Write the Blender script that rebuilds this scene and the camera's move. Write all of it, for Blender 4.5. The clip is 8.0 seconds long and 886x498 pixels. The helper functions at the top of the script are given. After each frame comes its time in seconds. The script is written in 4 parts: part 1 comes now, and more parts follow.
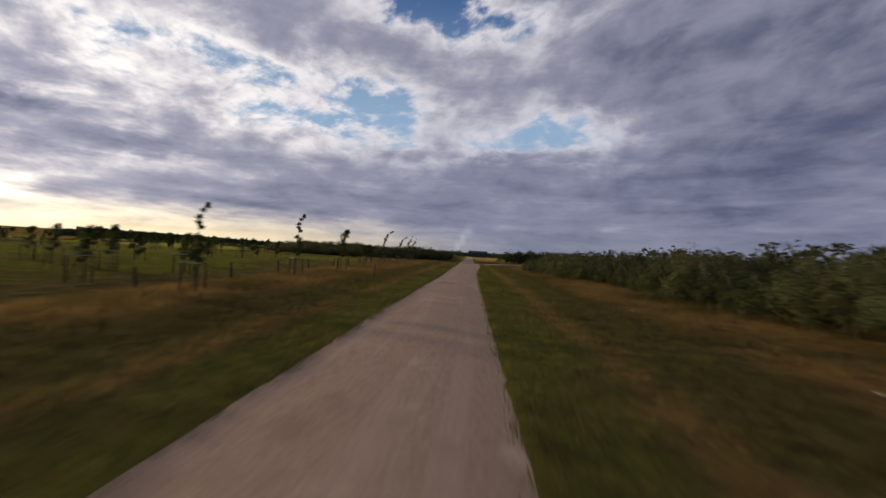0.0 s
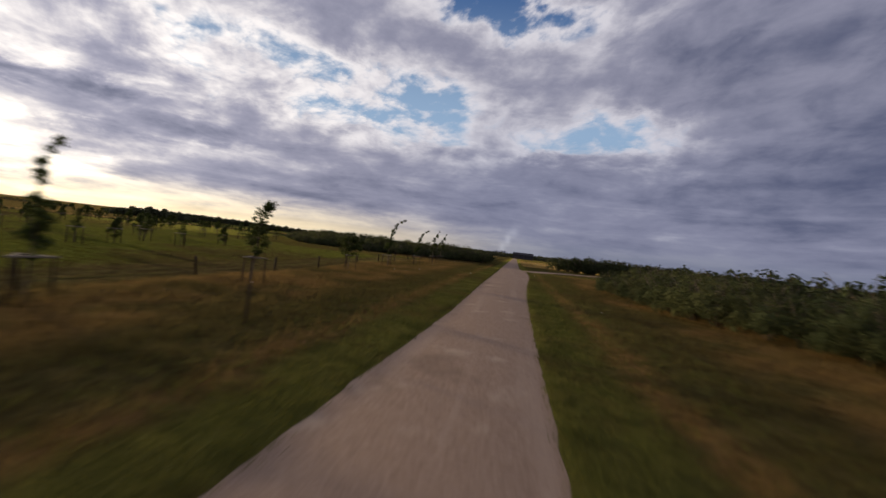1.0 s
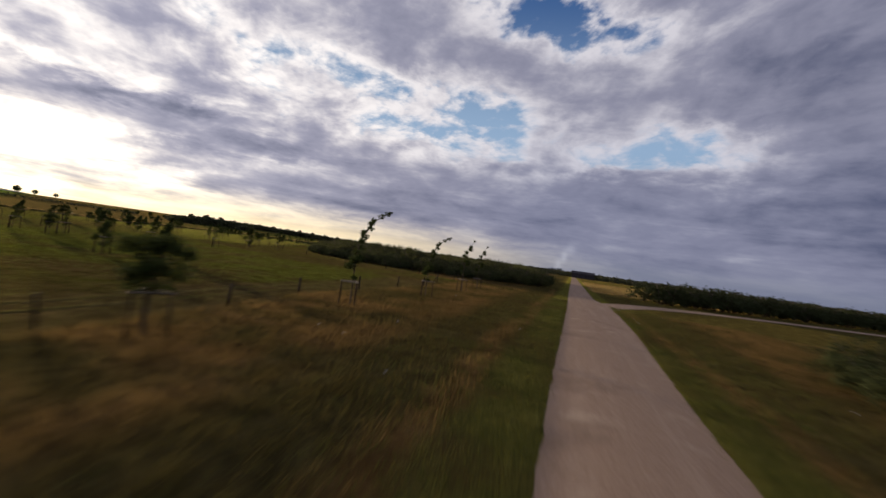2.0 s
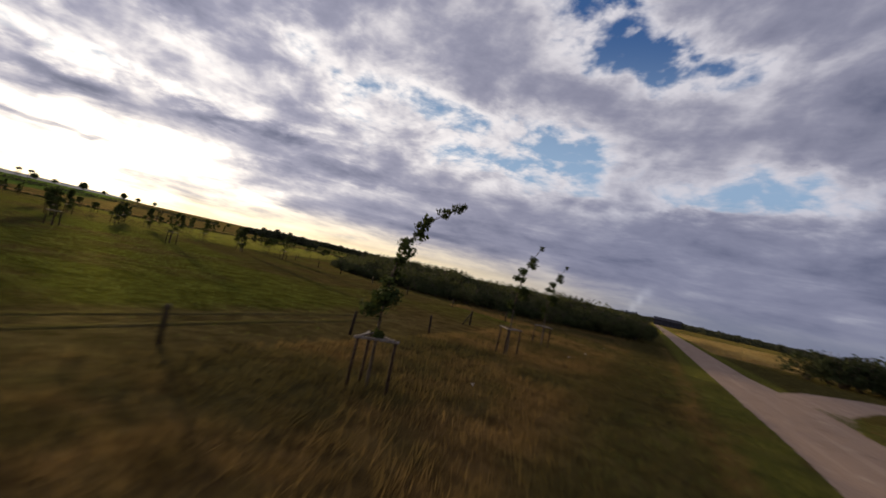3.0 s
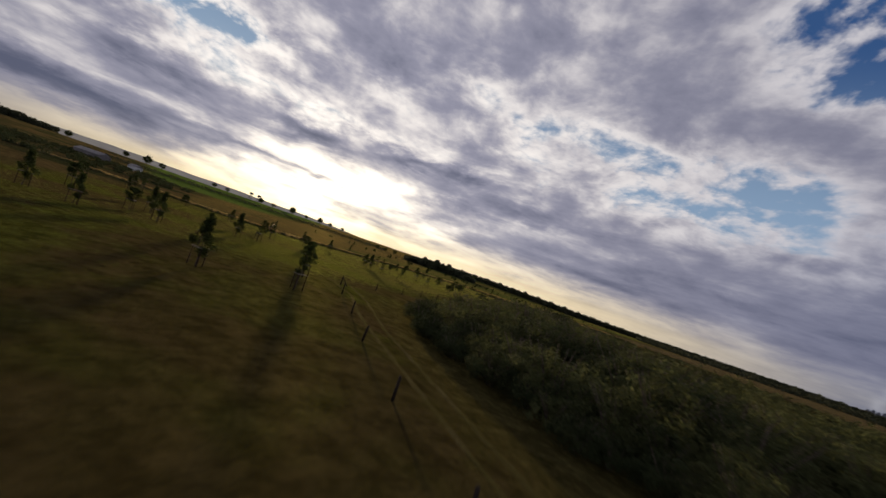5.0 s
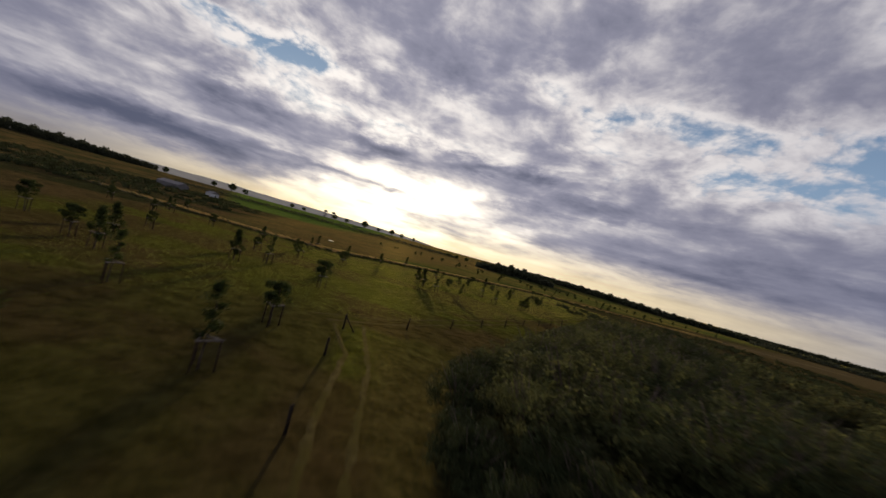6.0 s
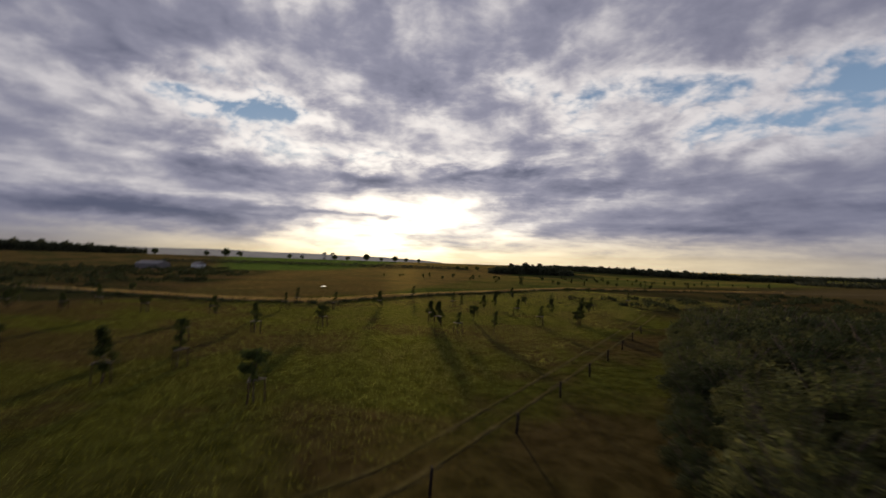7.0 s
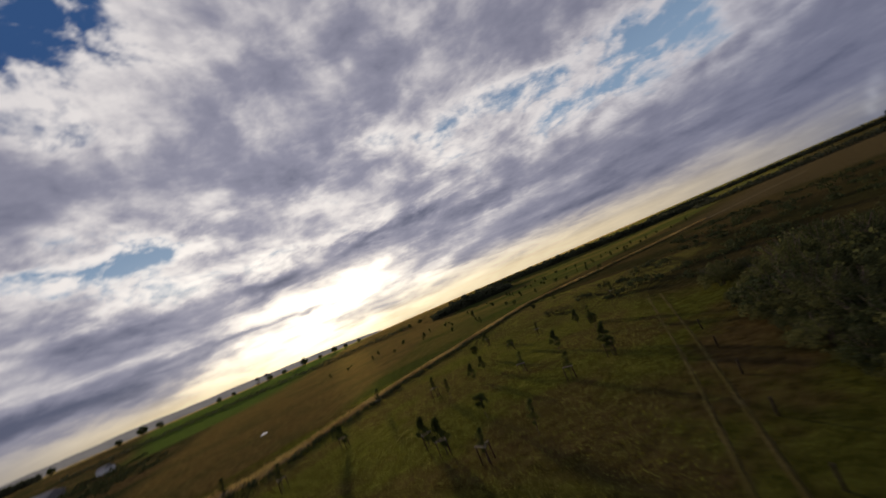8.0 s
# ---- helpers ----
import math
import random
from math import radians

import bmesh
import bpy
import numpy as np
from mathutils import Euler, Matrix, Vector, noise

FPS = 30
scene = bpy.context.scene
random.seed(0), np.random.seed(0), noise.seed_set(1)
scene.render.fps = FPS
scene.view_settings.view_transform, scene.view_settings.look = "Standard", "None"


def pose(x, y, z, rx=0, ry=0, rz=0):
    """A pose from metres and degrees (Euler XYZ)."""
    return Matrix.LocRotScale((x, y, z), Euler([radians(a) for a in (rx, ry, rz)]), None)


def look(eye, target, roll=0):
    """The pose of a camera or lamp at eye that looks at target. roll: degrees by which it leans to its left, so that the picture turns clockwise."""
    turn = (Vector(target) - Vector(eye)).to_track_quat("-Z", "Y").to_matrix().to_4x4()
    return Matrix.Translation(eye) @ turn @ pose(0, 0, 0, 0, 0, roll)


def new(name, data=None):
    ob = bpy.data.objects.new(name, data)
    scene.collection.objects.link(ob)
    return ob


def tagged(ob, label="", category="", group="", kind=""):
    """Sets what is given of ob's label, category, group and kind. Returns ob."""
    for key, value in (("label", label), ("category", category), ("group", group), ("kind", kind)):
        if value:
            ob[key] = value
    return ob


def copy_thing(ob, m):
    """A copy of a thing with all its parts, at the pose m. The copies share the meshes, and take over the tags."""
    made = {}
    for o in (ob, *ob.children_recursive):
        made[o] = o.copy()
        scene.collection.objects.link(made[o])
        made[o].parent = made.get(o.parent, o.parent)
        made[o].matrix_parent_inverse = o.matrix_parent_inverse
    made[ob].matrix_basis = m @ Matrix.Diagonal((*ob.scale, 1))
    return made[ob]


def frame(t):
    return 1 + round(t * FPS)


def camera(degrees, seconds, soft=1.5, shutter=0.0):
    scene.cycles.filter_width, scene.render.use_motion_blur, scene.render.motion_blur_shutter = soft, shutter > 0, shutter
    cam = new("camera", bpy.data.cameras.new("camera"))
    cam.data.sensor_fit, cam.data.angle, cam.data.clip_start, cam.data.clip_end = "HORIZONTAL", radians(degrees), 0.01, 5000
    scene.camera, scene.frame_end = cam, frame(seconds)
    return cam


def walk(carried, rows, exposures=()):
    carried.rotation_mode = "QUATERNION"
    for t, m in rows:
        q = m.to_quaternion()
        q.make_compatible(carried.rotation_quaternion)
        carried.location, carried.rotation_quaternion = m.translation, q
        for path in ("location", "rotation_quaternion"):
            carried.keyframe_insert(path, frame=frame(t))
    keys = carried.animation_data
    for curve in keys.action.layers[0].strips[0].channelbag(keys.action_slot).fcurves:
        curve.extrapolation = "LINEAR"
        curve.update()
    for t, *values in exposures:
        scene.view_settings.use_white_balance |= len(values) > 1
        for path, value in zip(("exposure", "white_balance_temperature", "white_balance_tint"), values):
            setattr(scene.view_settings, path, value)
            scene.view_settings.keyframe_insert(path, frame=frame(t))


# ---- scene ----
# A farm track, a young tree plantation and thickets under a broken evening sky. y runs along the track, x to its right.
cam = camera(91.2, 8.0, soft=1.5, shutter=0.4)
PATH = [
    (0, (1.27, -10.48, 2.56), (0.604, -0.499, 2.661), 3.03),
    (0.4, (1.33, -0.17, 2.70), (0.344, 9.784, 2.803), 4.28),
    (0.5, (1.31, 2.41, 2.75), (0.108, 12.340, 2.823), 4.82),
    (1, (0.95, 15.39, 3.16), (-0.715, 25.246, 3.136), 6.41),
    (1.2, (0.56, 20.41, 3.20), (-1.254, 30.244, 3.177), 6.60),
    (2.3, (-3.24, 53.26, 4.05), (-6.611, 62.666, 4.349), 9.33),
    (2.5, (-4.24, 58.49, 3.99), (-7.911, 67.787, 4.366), 10.52),
    (2.7, (-5.45, 63.67, 3.85), (-9.413, 72.845, 4.196), 11.40),
    (2.9, (-6.88, 68.67, 3.68), (-11.123, 77.713, 4.206), 11.79),
    (3, (-7.65, 71.09, 3.60), (-12.086, 80.034, 4.155), 12.46),
    (3.5, (-11.48, 81.63, 3.28), (-16.696, 90.126, 4.036), 16.20),
    (4, (-16.33, 91.72, 4.39), (-22.451, 99.600, 5.120), 17.52),
    (4.5, (-22.18, 101.35, 5.18), (-29.074, 108.582, 5.725), 17.97),
    (4.7, (-24.81, 104.87, 5.55), (-31.961, 111.847, 6.035), 18.53),
    (5.8, (-40.17, 121.56, 7.73), (-48.490, 127.104, 7.840), 16.66),
    (6, (-44.00, 124.50, 8.10), (-52.501, 129.775, 8.127), 15.43),
    (6.5, (-53.97, 131.24, 8.49), (-62.728, 136.059, 8.593), 11.21),
    (7, (-64.44, 136.27, 9.02), (-73.023, 141.394, 9.355), 1.85),
    (7.5, (-74.06, 140.66, 10.29), (-82.089, 146.570, 11.072), -10.92),
    (8, (-82.79, 145.31, 12.88), (-90.140, 151.994, 14.027), -23.36),
]
walk(cam, [(t, look(eye, target, roll)) for t, eye, target, roll in PATH],
     [(0, 0.0), (2.5, 0.0), (4.5, -0.3), (6.0, -0.35), (8.0, -0.4)])

# ---------------------------------------------------------------- light
SUN_AZ, SUN_EL = 64.0, 5.6      # degrees to the left of +y, and above the horizon
SUN_DIR = Vector((-math.sin(radians(SUN_AZ)) * math.cos(radians(SUN_EL)),
                  math.cos(radians(SUN_AZ)) * math.cos(radians(SUN_EL)), math.sin(radians(SUN_EL))))


class Nodes:
    """Short hands for building a node tree."""

    def __init__(self, tree):
        self.tree = tree
        tree.nodes.clear()

    def add(self, kind, **props):
        node = self.tree.nodes.new(kind)
        for key, value in props.items():
            setattr(node, key, value)
        return node

    def put(self, socket, value):
        if isinstance(value, bpy.types.NodeSocket):
            self.tree.links.new(value, socket)
        else:
            socket.default_value = value

    def math(self, op, a, b=0.0, c=0.0, clamp=False):
        node = self.add("ShaderNodeMath", operation=op, use_clamp=clamp)
        for n, value in enumerate((a, b, c)):
            self.put(node.inputs[n], value)
        return node.outputs[0]

    def ramp(self, value, lo, hi, a=0.0, b=1.0, smooth=True):
        node = self.add("ShaderNodeMapRange", interpolation_type="SMOOTHSTEP" if smooth else "LINEAR")
        for n, v in enumerate((value, lo, hi, a, b)):
            self.put(node.inputs[n], v)
        return node.outputs[0]

    def noise(self, vector, scale, detail=4.0, rough=0.55, lacunarity=2.0, distortion=0.0):
        node = self.add("ShaderNodeTexNoise")
        self.put(node.inputs["Vector"], vector)
        for key, v in (("Scale", scale), ("Detail", detail), ("Roughness", rough), ("Lacunarity", lacunarity), ("Distortion", distortion)):
            self.put(node.inputs[key], v)
        return node.outputs[0]

    def mix(self, fac, a, b, blend="MIX"):
        node = self.add("ShaderNodeMix", data_type="RGBA", blend_type=blend, clamp_factor=False)
        self.put(node.inputs[0], fac)
        self.put(node.inputs[6], a if isinstance(a, bpy.types.NodeSocket) else (*a, 1.0))
        self.put(node.inputs[7], b if isinstance(b, bpy.types.NodeSocket) else (*b, 1.0))
        return node.outputs[2]

    def xyz(self, x, y, z):
        node = self.add("ShaderNodeCombineXYZ")
        for n, v in enumerate((x, y, z)):
            self.put(node.inputs[n], v)
        return node.outputs[0]

    def split(self, v):
        node = self.add("ShaderNodeSeparateXYZ")
        self.put(node.inputs[0], v)
        return node.outputs


def build_sky():
    world = bpy.data.worlds.new("evening_sky")
    scene.world = world
    world.use_nodes = True
    n = Nodes(world.node_tree)
    ray = n.add("ShaderNodeTexCoord").outputs["Generated"]
    x, y, z = n.split(ray)
    az = n.math("MULTIPLY", n.math("ARCTAN2", n.math("MULTIPLY", x, -1.0), y), 57.2958)
    el = n.math("MULTIPLY", n.math("ARCSINE", z), 57.2958)
    # the cloud deck crowds towards the horizon
    px = n.math("MULTIPLY", n.math("MULTIPLY_ADD", az, 0.023, -1.15), n.math("SQRT", n.math("SUBTRACT", 1.0, n.math("MULTIPLY", z, z))))
    py = n.math("MULTIPLY_ADD", el, 0.007, n.math("MULTIPLY", n.math("LOGARITHM", n.math("ADD", n.math("MAXIMUM", el, -2.0), 9.0), 2.71828), 0.95))
    flat = n.xyz(px, py, 0.0)
    wx = n.math("MULTIPLY_ADD", n.noise(flat, 3.0, 2.0), 0.12, -0.06)
    wy = n.math("MULTIPLY_ADD", n.noise(n.xyz(px, py, 5.0), 3.0, 2.0), 0.12, -0.06)
    qx, qy = n.math("ADD", px, wx), n.math("ADD", py, wy)
    # ragged edges for all that is placed by direction
    raz = n.math("ADD", az, n.math("MULTIPLY_ADD", n.noise(n.xyz(qx, qy, 2.0), 5.0, 6.0, 0.60), 12.0, -6.0))
    rel = n.math("ADD", el, n.math("MULTIPLY_ADD", n.noise(n.xyz(qx, qy, 8.0), 5.0, 6.0, 0.62), n.ramp(el, 0.0, 25.0, 4.0, 9.0), n.ramp(el, 0.0, 25.0, -2.0, -4.5)))

    def cluster(spots, a_in=raz, e_in=rel):
        total = 0.0
        for a, e, wa, we, amount in spots:
            u = n.math("MULTIPLY_ADD", a_in, 1.0 / wa, -a / wa)
            v = n.math("MULTIPLY_ADD", e_in, 1.0 / we, -e / we)
            d = n.math("MULTIPLY_ADD", u, u, n.math("MULTIPLY", v, v))
            total = n.math("MULTIPLY_ADD", n.math("POWER", 2.718, n.math("MULTIPLY", d, -1.0)), amount, total)
        return total

    def billows(dx, dy):
        """Heaped cloud: rounded puffs on puffs over a ragged mass."""
        v = n.xyz(n.math("ADD", qx, dx), n.math("ADD", qy, dy), 3.7)
        ragged = n.noise(v, 7.5, 7.0, 0.56)
        puffs = n.add("ShaderNodeTexVoronoi", feature="SMOOTH_F1", normalize=True)
        n.put(puffs.inputs["Vector"], n.xyz(n.math("MULTIPLY_ADD", ragged, 0.05, n.math("ADD", qx, dx)), n.math("MULTIPLY_ADD", ragged, 0.05, n.math("ADD", qy, dy)), 1.0))
        for key, value in (("Scale", 11.0), ("Detail", 2.0), ("Roughness", 0.5), ("Lacunarity", 2.1), ("Smoothness", 0.6)):
            puffs.inputs[key].default_value = value
        return n.math("ADD", n.math("MULTIPLY_ADD", ragged, 1.6, -0.80), n.math("MULTIPLY_ADD", puffs.outputs["Distance"], -0.75, 0.25))

    low = n.ramp(el, 5.0, 15.0, 1.0, 0.0)
    masses = n.noise(n.xyz(n.math("MULTIPLY", raz, 0.050), n.math("MULTIPLY", rel, 0.10), 6.0), 1.0, 4.0, 0.5)
    heaps = billows(0.0, 0.0)
    relief = n.math("SUBTRACT", heaps, billows(0.0, -0.028))
    streaks = n.noise(n.xyz(n.math("MULTIPLY", az, 0.06), n.math("MULTIPLY", el, 0.50), 4.0), 1.0, 5.0, 0.55, distortion=0.7)
    # small puffs side by side, where the deck is broken
    tiles = n.add("ShaderNodeTexVoronoi", feature="SMOOTH_F1", normalize=True)
    jitter = n.noise(n.xyz(qx, qy, 9.0), 16.0, 5.0, 0.6)
    n.put(tiles.inputs["Vector"], n.xyz(n.math("MULTIPLY_ADD", jitter, 0.035, qx), n.math("MULTIPLY_ADD", jitter, -0.035, qy), 7.0))
    for key, value in (("Scale", 19.0), ("Detail", 2.0), ("Roughness", 0.55), ("Lacunarity", 2.3), ("Smoothness", 0.5)):
        tiles.inputs[key].default_value = value
    dapple = n.math("ADD", n.math("MULTIPLY_ADD", tiles.outputs["Distance"], -1.3, 0.50), n.math("MULTIPLY_ADD", jitter, 0.9, -0.45))
    # torn places where the blue shows
    gaps = cluster([(-1, 28.3, 9, 3.0, 0.80), (12, 34, 6, 5, 0.74), (5.6, 30, 5, 2, 0.40), (12.5, 18.5, 4.5, 4.5, 0.52), (24, 20.5, 7, 3.0, 0.36), (32, 21, 6, 3, 0.28), (-12.5, 15.6, 8, 3.0, 0.38),
                    (-3, 14.4, 7, 2.0, 0.34), (85, 17.9, 13, 1.8, 0.98), (23, 15, 6, 2.0, 0.32), (86, 40, 14, 6.5, 0.95)])
    # thin bright cloud
    thin_places = cluster([(46, 17, 10, 4.5, 0.30), (30, 16.5, 9, 4, 0.26), (41, 21, 8, 3, 0.16), (16, 16, 7, 3, 0.24), (-10, 15, 9, 4, 0.16), (51.5, 23.6, 3.5, 1.8, 0.26), (85, 20.6, 9, 1.5, 0.30),
                           (84, 14.2, 13, 1.8, 0.36), (86, 30.5, 8, 3, 0.24), (20, 19, 8, 3, 0.18), (-10, 28, 6, 3, 0.12), (66, 13, 16, 1.1, 0.34), (28, 14.5, 9, 1.8, 0.16)])
    # heavy cloud
    thick_places = cluster([(-36, 20, 17, 13, 0.48), (-22, 8, 20, 6, 0.30), (64, 22.5, 7, 3.6, 0.26), (70, 16.8, 5, 2.4, 0.22), (73, 35, 10, 6, 0.12), (98, 23, 9, 7, 0.26), (-18, 24, 7, 5, 0.22), (10, 11.2, 20, 1.3, 0.16), (14, 25, 8, 4, 0.12)])
    # dark bars low down
    low_bars = cluster([(56, 11.7, 4, 0.9, 0.46), (48.5, 12.2, 4, 1.3, 0.52), (41, 9.9, 6, 0.9, 0.42), (86, 10.2, 7, 1.4, 0.54), (70, 10.4, 5, 1.0, 0.52), (66, 5.8, 2.4, 0.45, 0.22), (95, 4.8, 13, 1.5, 0.80), (30, 4.6, 15, 1.3, 0.42),
                        (20, 7.0, 13, 1.1, 0.30), (36, 6.6, 8, 0.8, 0.26), (75, 6.2, 9, 0.4, 0.2), (48, 8.4, 6, 0.6, 0.24), (6, 5.4, 15, 2.4, 0.20), (26, 9.4, 12, 0.9, 0.20)])
    depth = n.math("MULTIPLY_ADD", masses, 0.85, 0.15)
    depth = n.math("MULTIPLY_ADD", heaps, n.math("MULTIPLY_ADD", low, -0.45, 0.85), depth)
    depth = n.math("ADD", depth, n.math("MULTIPLY", n.math("MULTIPLY_ADD", streaks, 1.0, -0.52), n.math("MULTIPLY_ADD", low, 0.72, 0.12)))
    depth = n.math("ADD", depth, n.math("SUBTRACT", n.math("ADD", thick_places, low_bars), n.math("ADD", gaps, thin_places)))
    broken = n.math("MINIMUM", n.math("ADD", gaps, n.math("MULTIPLY_ADD", thin_places, 1.6, 0.14)), 0.95)
    depth = n.math("MULTIPLY_ADD", dapple, n.math("MULTIPLY", broken, n.math("MULTIPLY_ADD", low, -0.7, 1.0)), depth)
    amount = n.ramp(depth, -0.12, 0.38)
    # thin cloud is bright, heavy cloud is dark; the side towards the sun catches light
    b = n.math("MULTIPLY_ADD", depth, -0.88, 1.13)
    b = n.math("ADD", b, n.math("MULTIPLY", relief, n.math("MULTIPLY_ADD", low, -0.25, 0.60)))
    b = n.math("ADD", b, n.math("MULTIPLY_ADD", n.math("MULTIPLY", dapple, broken), 1.35, n.math("MULTIPLY", thin_places, -0.34)))
    thick = n.ramp(b, 0.25, 0.80, 1.0, 0.0)

    toward = n.add("ShaderNodeVectorMath", operation="DOT_PRODUCT")
    n.put(toward.inputs[0], ray)
    toward.inputs[1].default_value = SUN_DIR
    near_sun = n.math("MAXIMUM", toward.outputs["Value"], 0.0)
    wide_glow = n.math("POWER", near_sun, 4.0)

    sky = n.add("ShaderNodeTexSky", sky_type="NISHITA", sun_disc=False, sun_elevation=radians(SUN_EL),
                sun_rotation=radians(-SUN_AZ), altitude=50.0, air_density=1.0, dust_density=1.2, ozone_density=1.5)
    clear = n.mix(1.0, sky.outputs[0], (0.10, 0.10, 0.10), "MULTIPLY")
    clear = n.mix(n.ramp(el, 3.0, 16.0), clear, n.mix(n.ramp(el, 14.0, 34.0), (0.29, 0.42, 0.60), (0.042, 0.105, 0.27)))
    bright = n.mix(wide_glow, (0.67, 0.645, 0.695), (1.36, 1.27, 1.19))
    mid = n.mix(wide_glow, (0.275, 0.275, 0.362), (0.400, 0.396, 0.505))
    dark = n.mix(wide_glow, (0.105, 0.117, 0.189), (0.140, 0.155, 0.232))
    cloud = n.mix(n.ramp(b, 0.46, 1.06), n.mix(n.ramp(b, -0.05, 0.58), dark, mid), bright)
    cloud = n.mix(n.math("MULTIPLY", n.ramp(el, 8.0, 22.0, 1.0, 0.25), n.ramp(near_sun, 0.45, 0.85, 1.0, 0.0)), cloud, n.mix(1.0, cloud, (0.85, 0.885, 0.95), "MULTIPLY"))
    sheet = n.mix(amount, clear, cloud)
    # haze over the horizon, warm under the sun
    haze = n.mix(n.ramp(near_sun, 0.40, 0.99), (0.17, 0.19, 0.275), (0.95, 0.76, 0.46))
    haze = n.mix(n.ramp(az, 78.0, 104.0, 0.0, 0.8), haze, (0.23, 0.225, 0.26))
    veiled = n.math("MULTIPLY", n.ramp(el, 0.5, 5.5, 0.92, 0.0), n.math("SUBTRACT", 1.0, n.math("MULTIPLY", thick, 0.9)))
    sheet = n.mix(n.math("MAXIMUM", veiled, n.ramp(el, 0.8, 3.4, 0.92, 0.0)), sheet, haze)
    # the veiled sun, wider than it is high behind the bars of cloud
    veil = n.math("ADD", cluster([(64, 5.2, 8.5, 3.8, 1.9), (40, 1.2, 40, 2.2, 0.30)], az, el), cluster([(66, 3.4, 16, 3.8, 1.25), (64, 10, 22, 9, 0.20)]))
    thin = n.math("SUBTRACT", 1.0, n.math("MULTIPLY", n.ramp(b, 0.30, 0.95, 1.0, 0.0), 0.92))
    lit = n.mix(n.math("MULTIPLY", veil, thin), (0.0, 0.0, 0.0), (1.0, 0.86, 0.58))
    # a thin plume of steam over the far town
    plume = cluster([(1.9, 0.9, 0.4, 0.7, 0.10), (1.3, 2.0, 0.4, 0.7, 0.12), (0.6, 3.1, 0.6, 0.6, 0.10)], az, el)
    lit = n.mix(plume, lit, (1.0, 1.0, 1.0))
    total = n.mix(1.0, sheet, lit, "ADD")
    back = n.add("ShaderNodeBackground")
    n.put(back.inputs["Color"], total)
    back.inputs["Strength"].default_value = 1.0
    out = n.add("ShaderNodeOutputWorld")
    n.put(out.inputs["Surface"], back.outputs[0])


build_sky()
sun = new("sun", bpy.data.lights.new("sun", "SUN"))
sun.data.energy, sun.data.angle, sun.data.color = 5.0, radians(3.0), (1.0, 0.77, 0.47)
sun.matrix_world = look((0, 0, 200), Vector((0, 0, 200)) - SUN_DIR)


# ---------------------------------------------------------------- materials
def surface(name, a, b, scale=1.0, rough=0.85, bump=0.0, bump_scale=20.0, c=None, c_scale=0.2, vary=0.0, translucent=0.0, spec=0.08):
    """Two colours in fine grain, a third in broad stains; relief; a change from object to object."""
    mat = bpy.data.materials.new(name)
    mat.use_nodes = True
    n = Nodes(mat.node_tree)
    co = n.add("ShaderNodeTexCoord").outputs["Object"]
    col = n.mix(n.ramp(n.noise(co, scale, 5.0, 0.6), 0.35, 0.65), a, b)
    if c:
        col = n.mix(n.ramp(n.noise(co, c_scale, 3.0, 0.6), 0.45, 0.7), col, c)
    if vary:
        info = n.add("ShaderNodeObjectInfo").outputs["Random"]
        isle = n.add("ShaderNodeNewGeometry").outputs["Random Per Island"]
        hsv = n.add("ShaderNodeHueSaturation")
        n.put(hsv.inputs["Hue"], n.math("MULTIPLY_ADD", isle, 0.05 * vary, 0.5 - 0.025 * vary))
        n.put(hsv.inputs["Value"], n.math("ADD", n.math("MULTIPLY_ADD", info, 0.5 * vary, 1.0 - 0.25 * vary), n.math("MULTIPLY_ADD", isle, 0.6 * vary, -0.3 * vary)))
        n.put(hsv.inputs["Color"], col)
        col = hsv.outputs[0]
    bsdf = n.add("ShaderNodeBsdfPrincipled")
    n.put(bsdf.inputs["Base Color"], col)
    bsdf.inputs["Roughness"].default_value = rough
    bsdf.inputs["Specular IOR Level"].default_value = spec
    shader = bsdf.outputs[0]
    if bump:
        node = n.add("ShaderNodeBump")
        node.inputs["Strength"].default_value = bump
        node.inputs["Distance"].default_value = 0.05
        n.put(node.inputs["Height"], n.noise(co, bump_scale, 4.0, 0.65))
        n.put(bsdf.inputs["Normal"], node.outputs[0])
    if translucent:
        tr = n.add("ShaderNodeBsdfTranslucent")
        n.put(tr.inputs["Color"], col)
        blend = n.add("ShaderNodeMixShader")
        blend.inputs[0].default_value = translucent
        n.put(blend.inputs[1], shader)
        n.put(blend.inputs[2], tr.outputs[0])
        shader = blend.outputs[0]
    n.put(n.add("ShaderNodeOutputMaterial").inputs["Surface"], shader)
    return mat


